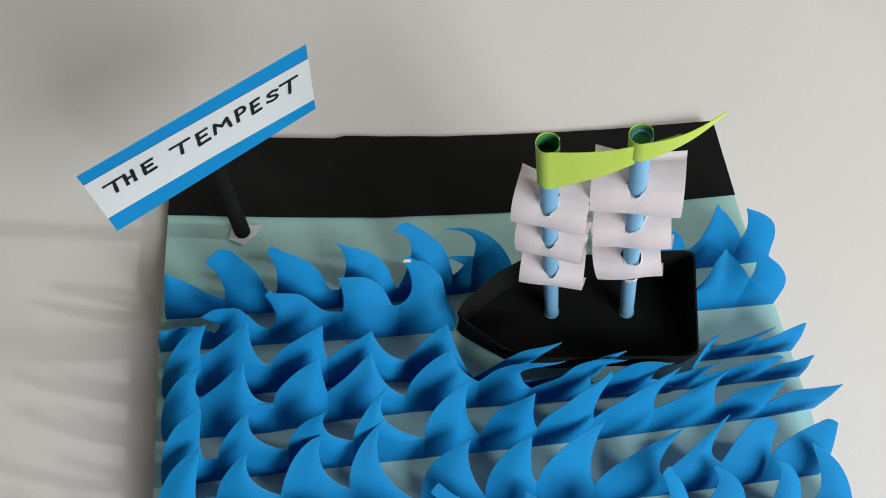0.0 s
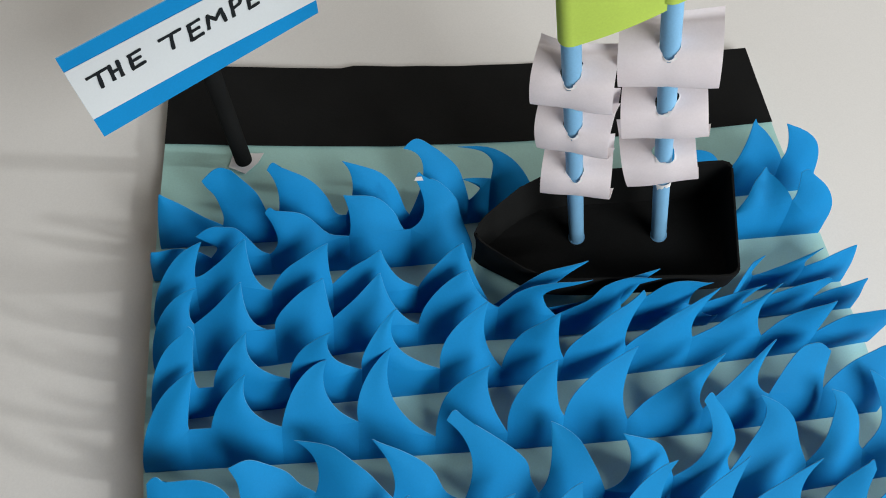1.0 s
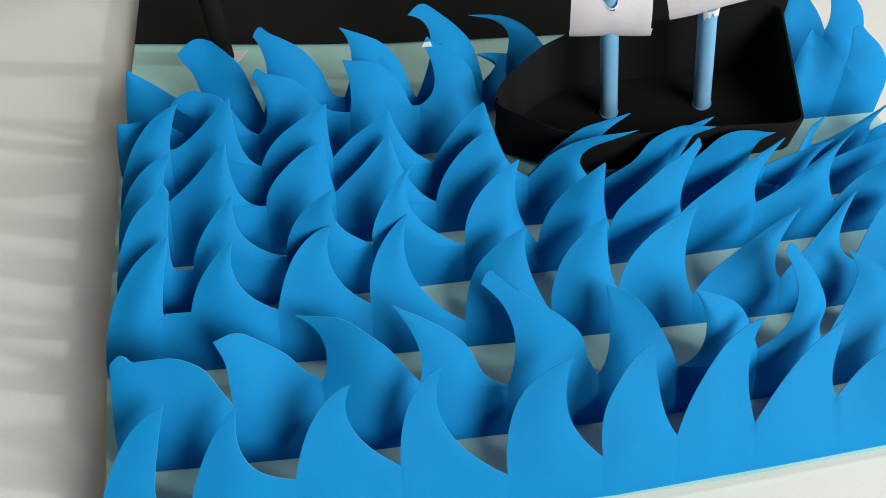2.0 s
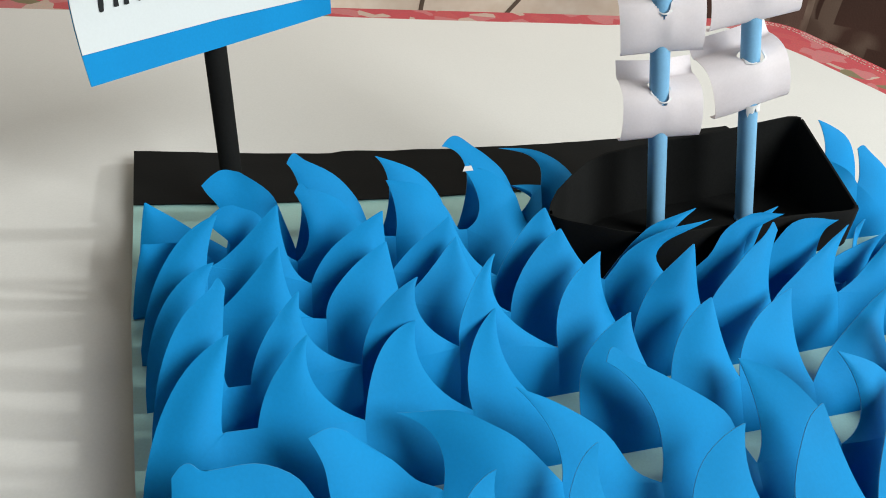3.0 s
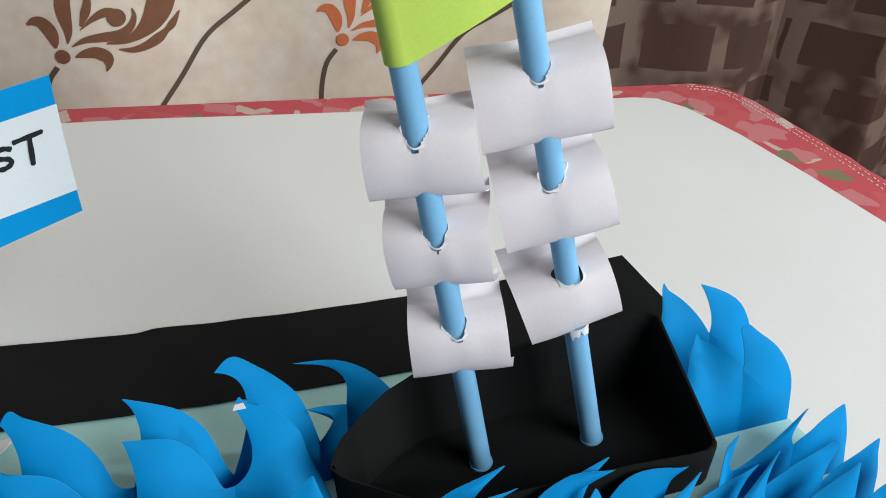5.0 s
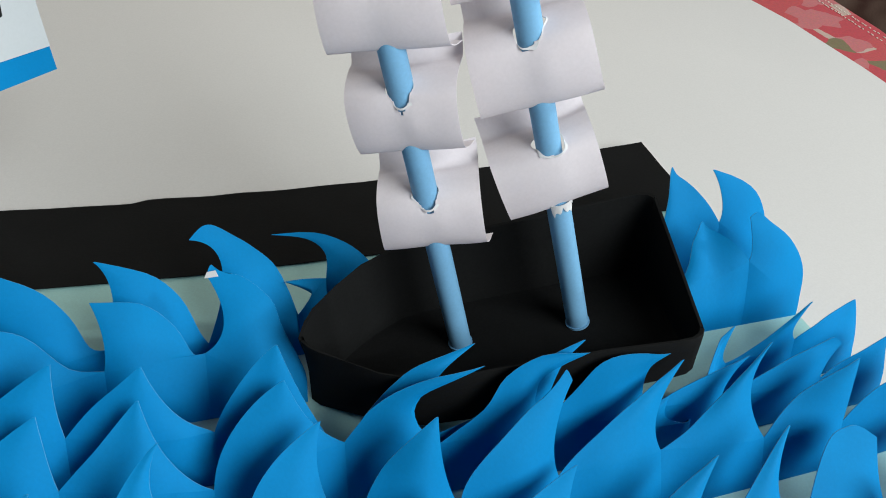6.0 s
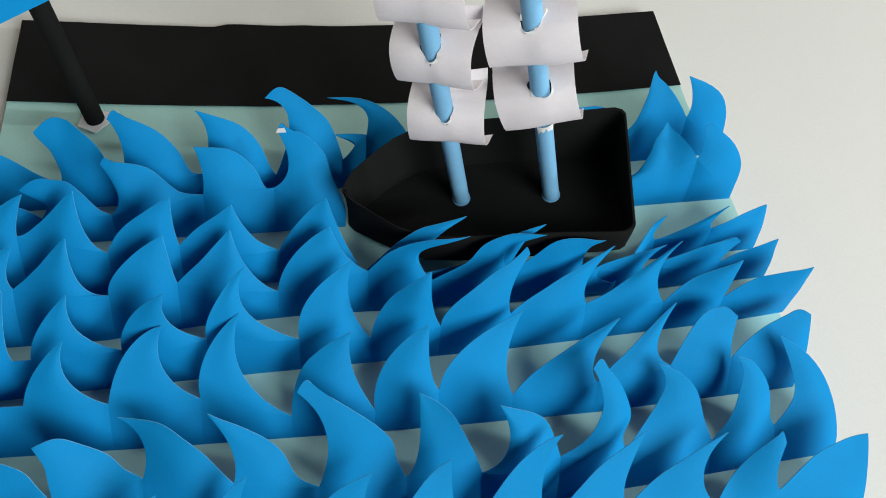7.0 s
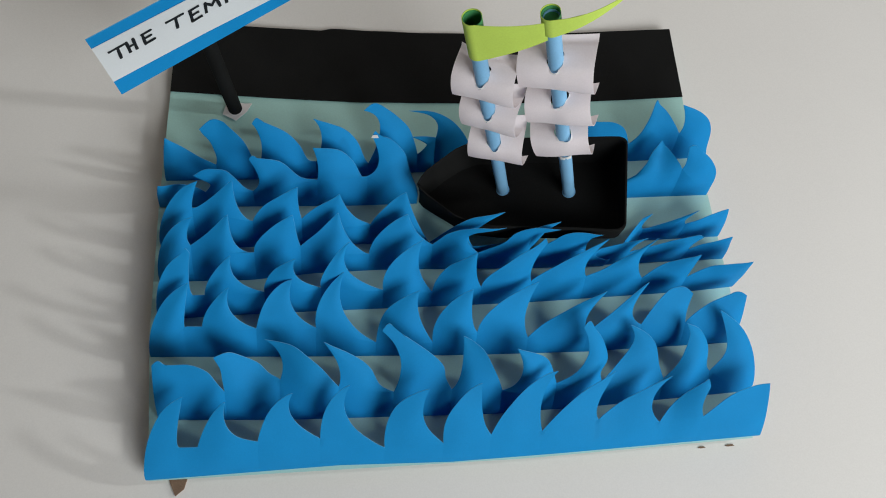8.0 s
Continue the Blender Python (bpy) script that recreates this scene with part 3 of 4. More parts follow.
wave_strip(ROW_2, (-0.189, 0.12), [
    ((-0.1850, -0.2270, 0.0420), (-0.189, 0.60), [(-0.146, 0.66), (-0.152, 0.80), (-0.163, 0.91), (-0.175, 0.935)], ((-0.1885, 0.925), (-0.1800, 0.94))),
    ((-0.1471, -0.2232, 0.0438), [(-0.1417, 0.68), (-0.1430, 0.83)], [(-0.1046, 0.60), (-0.1116, 0.66), (-0.119, 0.78)], ((-0.1471, 0.98), (-0.1300, 0.92))),
    ((-0.1139, -0.2081, 0.0345), (-0.0965, 0.87), [(-0.0733, 0.72), (-0.0843, 0.85), (-0.0962, 0.96)]),
    ((-0.0720, -0.2110, 0.0430), (-0.0569, 0.72), [(-0.0323, 0.47), (-0.0406, 0.67), (-0.058, 0.88)]),
    ((-0.0326, -0.2007, 0.0417), (-0.0099, 0.76), [(0.015, 0.55), (0.0115, 0.72), (-0.0045, 0.87)], ((-0.0322, 1.0), (-0.0235, 1.01))),
    ((0.0264, -0.2021, 0.0375), (0.0282, 0.54), [(0.0512, 0.64), (0.043, 0.85), (0.0357, 0.94)]),
    ((0.0641, -0.2114, 0.0445), (0.0778, 0.57), [(0.0897, 0.70), (0.0830, 0.83), (0.0733, 0.93)]),
    ((0.1120, -0.1948, 0.0445), [(0.1103, 0.54), (0.1173, 0.72), (0.1159, 0.89)], [(0.1287, 0.52), (0.1329, 0.68), (0.1282, 0.86)], ((0.1120, 1.0), (0.1205, 0.985))),
    ((0.1499, -0.1900, 0.0360), [(0.1400, 0.59), (0.1501, 0.77), (0.1528, 0.88)], [(0.173, 0.57), (0.1692, 0.78), (0.1621, 0.90)]),
    ((0.1912, -0.1876, 0.0386), [(0.1881, 0.57), (0.1934, 0.83), (0.1932, 0.92)], [(0.2109, 0.46), (0.2095, 0.69), (0.2008, 0.91)]),
    ((0.2175, -0.1773, 0.0380), [(0.2226, 0.53), (0.2248, 0.65), (0.2225, 0.80)], [(0.2515, 0.13), (0.2493, 0.40), (0.2429, 0.66), (0.2333, 0.85)])],
    [(-0.1405, 0.52), (-0.1030, 0.58), (-0.0615, 0.50), (-0.0222, 0.38), (0.0197, 0.41), (0.0563, 0.44), (0.0960, 0.44), (0.1310, 0.40), (0.1780, 0.38), (0.2140, 0.38)],
    (0.248, 0.04), bulge=0.0030, label="blue card strip of narrow crescent waves curling towards the bow")
wave_strip(ROW_3, (-0.200, 0.10), [
    ((-0.1691, -0.1726, 0.0460), (-0.197, 0.80), (-0.1751, 0.44)),
    ((-0.1412, -0.1746, 0.0447), (-0.1575, 0.78), (-0.1475, 0.65)),
    ((-0.0979, -0.1665, 0.0400), (-0.1176, 0.95), (-0.1057, 0.68)),
    ((-0.0618, -0.1575, 0.0370), (-0.0842, 0.79), (-0.0721, 0.57)),
    ((-0.0064, -0.1707, 0.0390), (-0.0365, 0.79), (-0.0118, 0.77)),
    ((0.0320, -0.1694, 0.0424), (0.0011, 0.78), (0.0308, 0.60)),
    ((0.0814, -0.1600, 0.0365), (0.0395, 0.83), (0.0673, 0.66)),
    ((0.1311, -0.1658, 0.0405), (0.0879, 0.54), (0.1125, 0.59)),
    ((0.1630, -0.1579, 0.0411), (0.1294, 0.60), (0.1445, 0.59)),
    ((0.1988, -0.1616, 0.0345), (0.1755, 0.95), (0.1950, 0.70), ((0.1860, 1.02), (0.1990, 0.97))),
    ((0.2401, -0.1638, 0.0345), (0.2110, 0.85), (0.2410, 0.50), ((0.2270, 1.0), (0.2401, 1.0)))],
    [(-0.1663, 0.50, 0.011), (-0.1227, 0.48), (-0.0803, 0.44), (-0.0363, 0.26), (0.0055, 0.28), (0.0379, 0.43), (0.0770, 0.31), (0.1217, 0.40), (0.1622, 0.45), (0.1972, 0.50)],
    (0.2385, 0.05), ridge=1.3)
wave_strip(ROW_4, (-0.1975, 0.08), [
    ((-0.1687, -0.1530, 0.0521), (-0.195, 0.84), (-0.1730, 0.47), ((-0.1738, 1.0), (-0.1687, 1.0))),
    ((-0.1417, -0.1525, 0.0480), (-0.1605, 0.66), (-0.1453, 0.60)),
    ((-0.0955, -0.1537, 0.0525), (-0.1195, 0.78), (-0.1030, 0.71)),
    ((-0.0584, -0.1404, 0.0516), (-0.0806, 0.72), (-0.0718, 0.63)),
    ((-0.0056, -0.1342, 0.0455), (-0.0363, 0.76), (-0.0131, 0.63)),
    ((0.0336, -0.1445, 0.0540), (0.0053, 0.66), (0.0334, 0.59)),
    ((0.0857, -0.1341, 0.0516), (0.0398, 0.64), (0.0725, 0.68), ((0.0815, 1.01), (0.0857, 1.0))),
    ((0.1325, -0.1278, 0.0483), (0.0816, 0.54), (0.1128, 0.69)),
    ((0.1690, -0.1273, 0.0514), (0.1279, 0.46), (0.1506, 0.72)),
    ((0.2017, -0.1370, 0.0482), (0.1701, 0.49), (0.2000, 0.69)),
    ((0.2430, -0.1399, 0.0444), (0.2106, 0.77), (0.2440, 0.50))],
    [(-0.1654, 0.42, 0.008), (-0.1188, 0.46), (-0.0782, 0.46), (-0.0328, 0.35), (0.0041, 0.31), (0.0405, 0.39), (0.0780, 0.45), (0.1203, 0.45), (0.1646, 0.38), (0.1987, 0.45)],
    (0.2445, 0.05), ridge=1.3)
wave_strip(ROW_5, (-0.200, 0.15), [
    ((-0.1723, -0.1232, 0.0440), (-0.1985, 0.86), (-0.1793, 0.72)),
    ((-0.1462, -0.1220, 0.0490), (-0.1659, 0.71), (-0.1450, 0.49)),
    ((-0.1005, -0.1190, 0.0470), (-0.1293, 0.72), (-0.0977, 0.69)),
    ((-0.0677, -0.1160, 0.0450), (-0.0835, 0.72), (-0.0608, 0.50)),
    ((-0.0170, -0.1150, 0.0460), (-0.0420, 0.76), (-0.0090, 0.62)),
    ((0.0548, -0.1244, 0.0535), [(0.0085, 0.64), (0.0151, 0.76), (0.0321, 0.92)], [(0.0282, 0.65), (0.0307, 0.79), (0.0405, 0.89)]),
    ((0.0950, -0.1245, 0.0543), [(0.0547, 0.64), (0.0634, 0.87), (0.0768, 1.02)], [(0.0752, 0.63), (0.0765, 0.80), (0.0840, 0.90)]),
    ((0.1277, -0.1249, 0.0499), [(0.0904, 0.68), (0.1009, 0.90), (0.1152, 1.0)], [(0.1187, 0.69), (0.1208, 0.88)]),
    ((0.1650, -0.1230, 0.0400), (0.1400, 0.62), (0.1550, 0.65)),
    ((0.2095, -0.1195, 0.0370), (0.1820, 0.84), (0.2020, 0.66), ((0.2020, 1.06), (0.2100, 0.98))),
    ((0.2327, -0.1174, 0.0357), (0.2100, 0.66), (0.2360, 0.50))],
    [(-0.1741, 0.61), (-0.1285, 0.49), (-0.0950, 0.53), (-0.0445, 0.35), (0.0030, 0.53), (0.0376, 0.43), (0.0779, 0.46), (0.1200, 0.46), (0.1560, 0.48), (0.2030, 0.55)],
    (0.2385, 0.05), ridge=1.35)
wave_strip(ROW_6, (-0.2025, 0.12), [
    ((-0.1697, -0.0976, 0.0510), (-0.1975, 0.80), (-0.1747, 0.76)),
    ((-0.1445, -0.0978, 0.0545), (-0.1696, 0.62), (-0.1437, 0.53)),
    ((-0.0981, -0.0986, 0.0499), (-0.1251, 0.73), (-0.0985, 0.76)),
    ((-0.0674, -0.1018, 0.0475), (-0.0852, 0.72), (-0.0605, 0.58)),
    ((-0.0187, -0.0980, 0.0475), (-0.0387, 0.71), (-0.0120, 0.62)),
    ((0.0540, -0.1120, 0.0520, 3.5), [(0.0142, 0.62), (0.0228, 0.79), (0.0330, 0.90)], [(0.0300, 0.62), (0.0410, 0.86)]),
    ((0.0950, -0.1190, 0.0550, 4.0), [(0.0650, 0.66), (0.0790, 0.90)], [(0.0790, 0.60), (0.0850, 0.86)]),
    ((0.1300, -0.1300, 0.0300, 3.0), (0.1150, 0.60), (0.1250, 0.60)),
    ((0.1720, -0.1010, 0.0330), (0.1550, 0.66), (0.1640, 0.62)),
    ((0.2056, -0.0997, 0.0420), (0.1850, 0.60), (0.1960, 0.72)),
    ((0.2320, -0.0950, 0.0350), (0.2060, 0.66), (0.2355, 0.50))],
    [(-0.1746, 0.65), (-0.1315, 0.46), (-0.0955, 0.52), (-0.0441, 0.42), (0.0010, 0.28), (0.0340, 0.38), (0.0750, 0.36), (0.1380, 0.50), (0.1690, 0.50), (0.2010, 0.55)],
    (0.2365, 0.05), ridge=1.35, label="blue card strip of leaning waves beside the ship's black hull")
wave_strip(ROW_7, (-0.207, 0.05), [
    ((-0.2000, -0.0980, 0.0380), (-0.205, 0.50), (-0.183, 0.86)),
    ((-0.1742, -0.0902, 0.0440), [(-0.1641, 0.66), (-0.1700, 0.85)], [(-0.1411, 0.50), (-0.1514, 0.88)], ((-0.1745, 0.98), (-0.1620, 1.08))),
    ((-0.1346, -0.0788, 0.0493), (-0.1227, 0.55), [(-0.0985, 0.56), (-0.1126, 0.86), (-0.1228, 0.99)], ((-0.1346, 1.0), (-0.1290, 1.03))),
    ((-0.0887, -0.0647, 0.0469), (-0.0831, 0.72), [(-0.0526, 0.50), (-0.0589, 0.70), (-0.0712, 0.91)]),
    ((-0.0453, -0.0522, 0.0450), (-0.0328, 0.60), [(-0.0088, 0.26), (-0.0164, 0.57), (-0.0201, 0.77), (-0.0309, 0.95)], ((-0.0453, 0.99), (-0.0410, 1.0)))],
    [(-0.1690, 0.46), (-0.1342, 0.38), (-0.0860, 0.50), (-0.0480, 0.49)],
    (-0.0085, 0.06), ridge=0.8, label="short blue card strip of tall waves before the ship's bow")
wave_strip(ROW_7B, (0.150, 0.30), [
    ((0.1800, -0.0450, 0.0410), [(0.1600, 0.42), (0.1655, 0.49), (0.1711, 0.68), (0.1739, 0.86)], (0.1900, 0.86), ((0.1785, 1.0), (0.1825, 0.98))),
    ((0.1980, -0.0510, 0.0500), [(0.2004, 0.70)], [(0.2298, 0.19), (0.2291, 0.48), (0.2205, 0.75)], ((0.1990, 1.0), (0.2085, 0.94)))],
    [(0.1990, 0.60)], (0.230, 0.05), ridge=0.8, label="short blue card strip with two broad rounded waves")
wave_strip(ROW_8, (-0.205, 0.05), [
    ((-0.2004, -0.0577, 0.0350), (-0.204, 0.50), [(-0.1669, 0.34), (-0.1812, 0.58)]),
    ((-0.1635, -0.0451, 0.0430), [(-0.1642, 0.45), (-0.1675, 0.68), (-0.1724, 0.83)], [(-0.1370, 0.47), (-0.1432, 0.74)], ((-0.1750, 0.94), (-0.1570, 0.98))),
    ((-0.1349, -0.0492, 0.0489), (-0.1241, 0.74), [(-0.0948, 0.38), (-0.1009, 0.63), (-0.1124, 0.87)], ((-0.1349, 1.0), (-0.1280, 1.04))),
    ((-0.0896, -0.0429, 0.0481), (-0.0785, 0.77), [(-0.0513, 0.34), (-0.0578, 0.60), (-0.0702, 0.83)]),
    ((-0.0525, -0.0327, 0.0486), (-0.0294, 0.93), [(-0.0131, 0.57), (-0.0186, 0.78), (-0.0274, 0.93)], ((-0.0525, 0.99), (-0.0385, 1.05))),
    ((-0.0140, 0.62), [(-0.0022, 0.472)], (-0.0050, 0.615)),
    ((-0.0180, -0.0290, 0.0445), [(0.0046, 0.78), (-0.0024, 0.905)], [(0.0315, 0.45), (0.0241, 0.67), (0.0149, 0.83), (0.0018, 0.947)])],
    [(-0.1648, 0.32), (-0.1324, 0.24), (-0.0883, 0.34), (-0.0481, 0.25), (-0.0095, 0.345), (0.0040, 0.60)],
    (0.036, 0.20), ridge=0.8, label="blue card strip of tall left-curling waves before the black strip")
wave_strip(ROW_8B, (0.085, 0.10), [
    ((0.1250, -0.0230, 0.0300), (0.110, 0.60), [(0.1550, 0.66), (0.1450, 0.86)], ((0.1220, 1.0), (0.1330, 0.97))),
    ((0.1750, -0.0150, 0.0510), [(0.1675, 0.53), (0.1720, 0.76)], (0.1894, 0.83), ((0.1740, 1.0), (0.1765, 0.99))),
    ((0.1963, -0.0158, 0.0524), (0.2045, 0.65), [(0.2286, 0.24), (0.2259, 0.55), (0.2171, 0.80)])],
    [(0.1610, 0.38), (0.1999, 0.52)], (0.232, 0.04), ridge=0.8, label="short blue card strip with pointed waves behind the ship's stern")

# ---- the ship ----
SHIP = Matrix.Translation((0.0579, -0.0800, 0.0181)) @ pose(0, 0, 0, 0.0, -9.0, -1.1)
ship = thing("paper_ship", "black card ship with blue masts, white sails and lime flags", "ship", m=SHIP)
HALF = [(-0.062, 0.0), (-0.0590, 0.0042), (-0.0549, 0.0078), (-0.0464, 0.0150), (-0.0351, 0.0232), (-0.0214, 0.0296), (-0.0039, 0.0316), (0.0168, 0.0318), (0.0527, 0.0318), (0.0791, 0.0318), (0.0853, 0.0312), (0.0886, 0.0294), (0.09, 0.0269)]
MID = -0.0078
OUTLINE = [(x, MID + y) for x, y in HALF] + [(x, MID - y) for x, y in HALF[::-1][:-1]]
FLOOR_Z = -0.0004
FRONT_RIM = [(-0.0640, 0.0292), (0.040, 0.0272), (0.0920, 0.0212)]
BACK_RIM = [(-0.0640, 0.0292), (-0.0570, 0.0362), (-0.0475, 0.0400), (-0.0350, 0.0408), (-0.0200, 0.0400), (0.040, 0.0408), (0.0920, 0.0438)]
WALL = [(0.0, -0.0006), (0.0006, 0.010), (0.0013, 0.021), (0.0018, 0.0295), (0.0015, 0.0305), (0.0004, 0.0303), (0.0001, 0.0295), (-0.0002, 0.012), (-0.0010, 0.0002)]
part("deck", add_slab(bmesh.new(), OUTLINE, FLOOR_Z - 0.0008, FLOOR_Z), BLACK, ship, smooth=False)


def hull_side(sign):
    """One long wall of the hull, folded over at its rim; the far side stands higher towards the stern."""
    rim = BACK_RIM if sign > 0 else FRONT_RIM
    rows = []
    for flare, z in WALL:
        row = []
        for n, (x, y) in enumerate(HALF):
            k = 1 + flare / 0.0318
            ends = -flare * 1.3 if x < -0.05 else flare * max(0, x - 0.072) / 0.0182
            ends -= 0.0045 * max(0.0, -0.042 - x) / 0.020 * max(0.0, 1 - z / 0.015) if flare >= 0.0 else 0.0
            wobble = 0.0005 * noise.noise((x * 60, sign * 3.0, z * 30))
            row.append((x + ends, MID + sign * (y * k + (wobble if n else 0.0)), FLOOR_Z + z * along(rim, x) / 0.0305 + wobble - (max(0.0, -0.015 - x) / 0.047 * 0.0075 if z == WALL[0][1] else 0.0)))
        rows.append(row)
    return sheet(rows, 0.0003)


part("side_wall", hull_side(1), BLACK, ship)
part("side_wall", hull_side(-1), BLACK, ship)
STERN_X, STERN_HALF = HALF[-1]
stern = []
for flare, z in WALL:
    row = []
    for v in (-1, -0.6, -0.2, 0.2, 0.6, 1):
        tall = lerp(along(FRONT_RIM, STERN_X), along(BACK_RIM, STERN_X), (v + 1) / 2)
        row.append((STERN_X + 0.0001 + flare, MID + v * (STERN_HALF + 0.0002), FLOOR_Z + z * tall / 0.0305))
    stern.append(row)
part("stern_wall", sheet(stern, 0.0003), BLACK, ship)

MAST_R = 0.0047


def mast_frame(base, tilt_x, tilt_y):
    return Matrix.Translation(base) @ pose(0, 0, 0, tilt_x, tilt_y, 0)


PROFILE = [(0.0165, 0.0315), (0.0125, 0.0246), (0.0080, 0.0244), (0.0040, 0.0241), (0.0, 0.0233), (-0.0040, 0.0211), (-0.0063, 0.0167), (-0.0069, 0.0108), (-0.0062, 0.0050), (-0.0048, 0.0008), (-0.0025, -0.0022), (0.0030, -0.0034)]


def sail_bm(width, yaw, roll, size, flap, seed, corner):
    """A curled rectangle of paper: behind the mast at its top, pierced by it, bulging in front, and curling back under.
    flap: 0 to 1, how much of the top edge stands up behind the mast; corner: how far the lower corner is pulled out sideways."""
    r = random.Random(seed)
    nu, nv = 44, 44
    m = pose(0, 0, 0, 0, roll, yaw)
    bm = bmesh.new()
    grid = []
    taper, wave, dent = r.uniform(-0.05, 0.05), r.uniform(0, 6), r.uniform(0.0002, 0.0007)
    for j in range(nv + 1):
        p = spline(PROFILE, lerp(1 - flap, len(PROFILE) - 1, j / nv))
        row = []
        for i in range(nu + 1):
            u = i / nu - 0.5
            x = u * width * (1 + taper * (j / nv - 0.5) * 2)
            bow = 0.0025 * (2 * u) ** 2 * (1 - j / nv)
            ripple = 0.0004 * math.sin(7 * u + wave + j * 0.08) - dent * math.exp(-((u - 0.1) / 0.12) ** 2 - ((j / nv - 0.62) / 0.12) ** 2)
            curl = 0.004 * max(0, u - 0.30) / 0.2 * max(0, j / nv - 0.85) / 0.15
            x += corner * max(0, u - 0.25) / 0.25 * max(0, j / nv - 0.86) / 0.14
            row.append(bm.verts.new(m @ Vector((x, p.x * size + bow + ripple + curl, p.y * size - curl * 0.6))))
        grid.append(row)
    for j in range(nv):
        for i in range(nu):
            bm.faces.new((grid[j][i], grid[j][i + 1], grid[j + 1][i + 1], grid[j + 1][i]))

    def rim(a):
        return MAST_R * (1.17 + 0.17 * math.sin(2 * a + wave) + 0.07 * math.sin(5 * a + 2 * wave))

    torn = []
    for f in bm.faces:
        c = f.calc_center_median()
        if math.hypot(c.x, c.y) < rim(math.atan2(c.y, c.x)) and c.z > 0.0150 * size:
            torn.append(f)
    bmesh.ops.delete(bm, geom=torn, context="FACES")
    loose = [v for v in bm.verts if not v.link_faces]
    bmesh.ops.delete(bm, geom=loose, context="VERTS")
    ring = []
    for v in bm.verts:
        if math.hypot(v.co.x, v.co.y) < MAST_R * 2 and any(e.is_boundary for e in v.link_edges) and v.co.z > 0.0135 * size:
            a = math.atan2(v.co.y, v.co.x)
            v.co.x, v.co.y = rim(a) * math.cos(a), rim(a) * math.sin(a)
            ring.append((a, v.co.z))
    thicken(bm, 0.0003)
    if len(ring) < 6:
        return bm, None
    lhs = np.array([(1.0, math.cos(a), math.sin(a), math.cos(2 * a), math.sin(2 * a)) for a, z in ring])
    fit_z = np.linalg.lstsq(lhs, np.array([z for a, z in ring]), rcond=None)[0]
    lip = []
    for k in range(33):
        a = lerp(-2.95, 0.3, k / 32)
        z = float(fit_z @ np.array((1.0, math.cos(a), math.sin(a), math.cos(2 * a), math.sin(2 * a))))
        wide = 0.00004 + 0.0009 * max(0, math.sin(3.1 * a + wave)) ** 3 * (1 + 0.5 * noise.noise((k * 0.9, wave, 0)))
        inner = rim(a) - 0.0001
        ca, sa = math.cos(a), math.sin(a)
        lip.append(((inner * ca, inner * sa - 0.0003, z + 0.0004), ((inner + wide) * ca, (inner + wide) * sa - 0.0007, z + wide * sa * 0.8 - 0.0001)))
    return bm, sheet([[q[0] for q in lip], [q[1] for q in lip]], 0.0002) if len(lip) > 3 else None


def flag_bm(reach, high, tip_low, tip_high, radius, back):
    """A pennant: a ribbon rolled once round the mast in a slack loop, then tapering away to its tip."""
    path = []
    for k in range(33):
        a = radians(20 + 262 * k / 32)
        slack = 1 + 0.06 * max(0, -math.cos(a))
        path.append((radius * slack * math.cos(a), radius * slack * math.sin(a), 0.0))
    x0, y0, _ = path[-1]
    for k in range(1, 17):
        t = k / 16
        path.append((lerp(x0, reach, t), lerp(y0, back, t) - 0.003 * math.sin(math.pi * t), t))
    rows = []
    for j in range(7):
        w = j / 6
        rows.append([(x, y, lerp(lerp(0.0, tip_low, t), lerp(high, tip_high, t ** 0.8), w)) for x, y, t in path])
    return sheet(rows, 0.0003)


def mast_with_sails(base, tilt, length, sails, flag, corner):
    f = mast_frame(base, *tilt)
    mast = part("mast", tube((0, 0, 0), (0, 0, length), MAST_R), MAST, ship)
    mast.matrix_basis = f
    for k, (up, width, yaw, roll, size, flap) in enumerate(sails):
        cloth, lip = sail_bm(width, yaw, roll, size, flap, k + int(base[0] * 1000), corner)
        s = part("sail", cloth, SAIL, ship)
        s.matrix_basis = f @ Matrix.Translation((0, 0, up))
        if lip:
            part("torn_edge", lip, TORN, s, "torn white paper edge of the hole round the mast")
    collar = part("collar", tube((0, 0, -0.0002), (0, 0, 0.0008), MAST_R + 0.0005, 0.0005, 28, 2), MAST, ship, "glued rim of paper at the mast's foot")
    collar.matrix_basis = f
    reach, high, tip_low, tip_high, up, back = flag
    p = part("flag", flag_bm(reach, high, tip_low, tip_high, MAST_R * 1.18, back), LIME, ship, "lime green paper pennant")
    p.matrix_basis = f @ Matrix.Translation((0, 0, up))
    # a darker green tube just within the flag's roll
    roll_inside = part("flag_roll_inside", tube((0, 0, up + 0.004), (0, 0, up + high - 0.0010), MAST_R * 1.14, 0.0004), GREEN, ship, "dark green inside of the flag's roll")
    roll_inside.matrix_basis = f


mast_with_sails((-0.0000, 0.0000, -0.0000), (-2.0, -3.9), 0.205, [(0.0600, 0.0385, -11, 3, 1.0, 0.95), (0.1044, 0.0385, -18, 0, 1.0, 0.8), (0.1436, 0.0392, -16, 2, 1.05, 0.20)], (0.060, 0.034, 0.0180, 0.0255, 0.1905, 0.004), 0.0018)
mast_with_sails((0.0514, -0.0016, -0.0000), (-2.9, -6.3), 0.2225, [(0.0695, 0.0392, -4, -7, 1.05, 0.9), (0.1140, 0.0418, -9, -3, 1.10, 0.8), (0.1560, 0.0455, -11, 0, 1.12, 0.25)], (0.0390, 0.0150, 0.0085, 0.0108, 0.2110, 0.010), 0.0008)


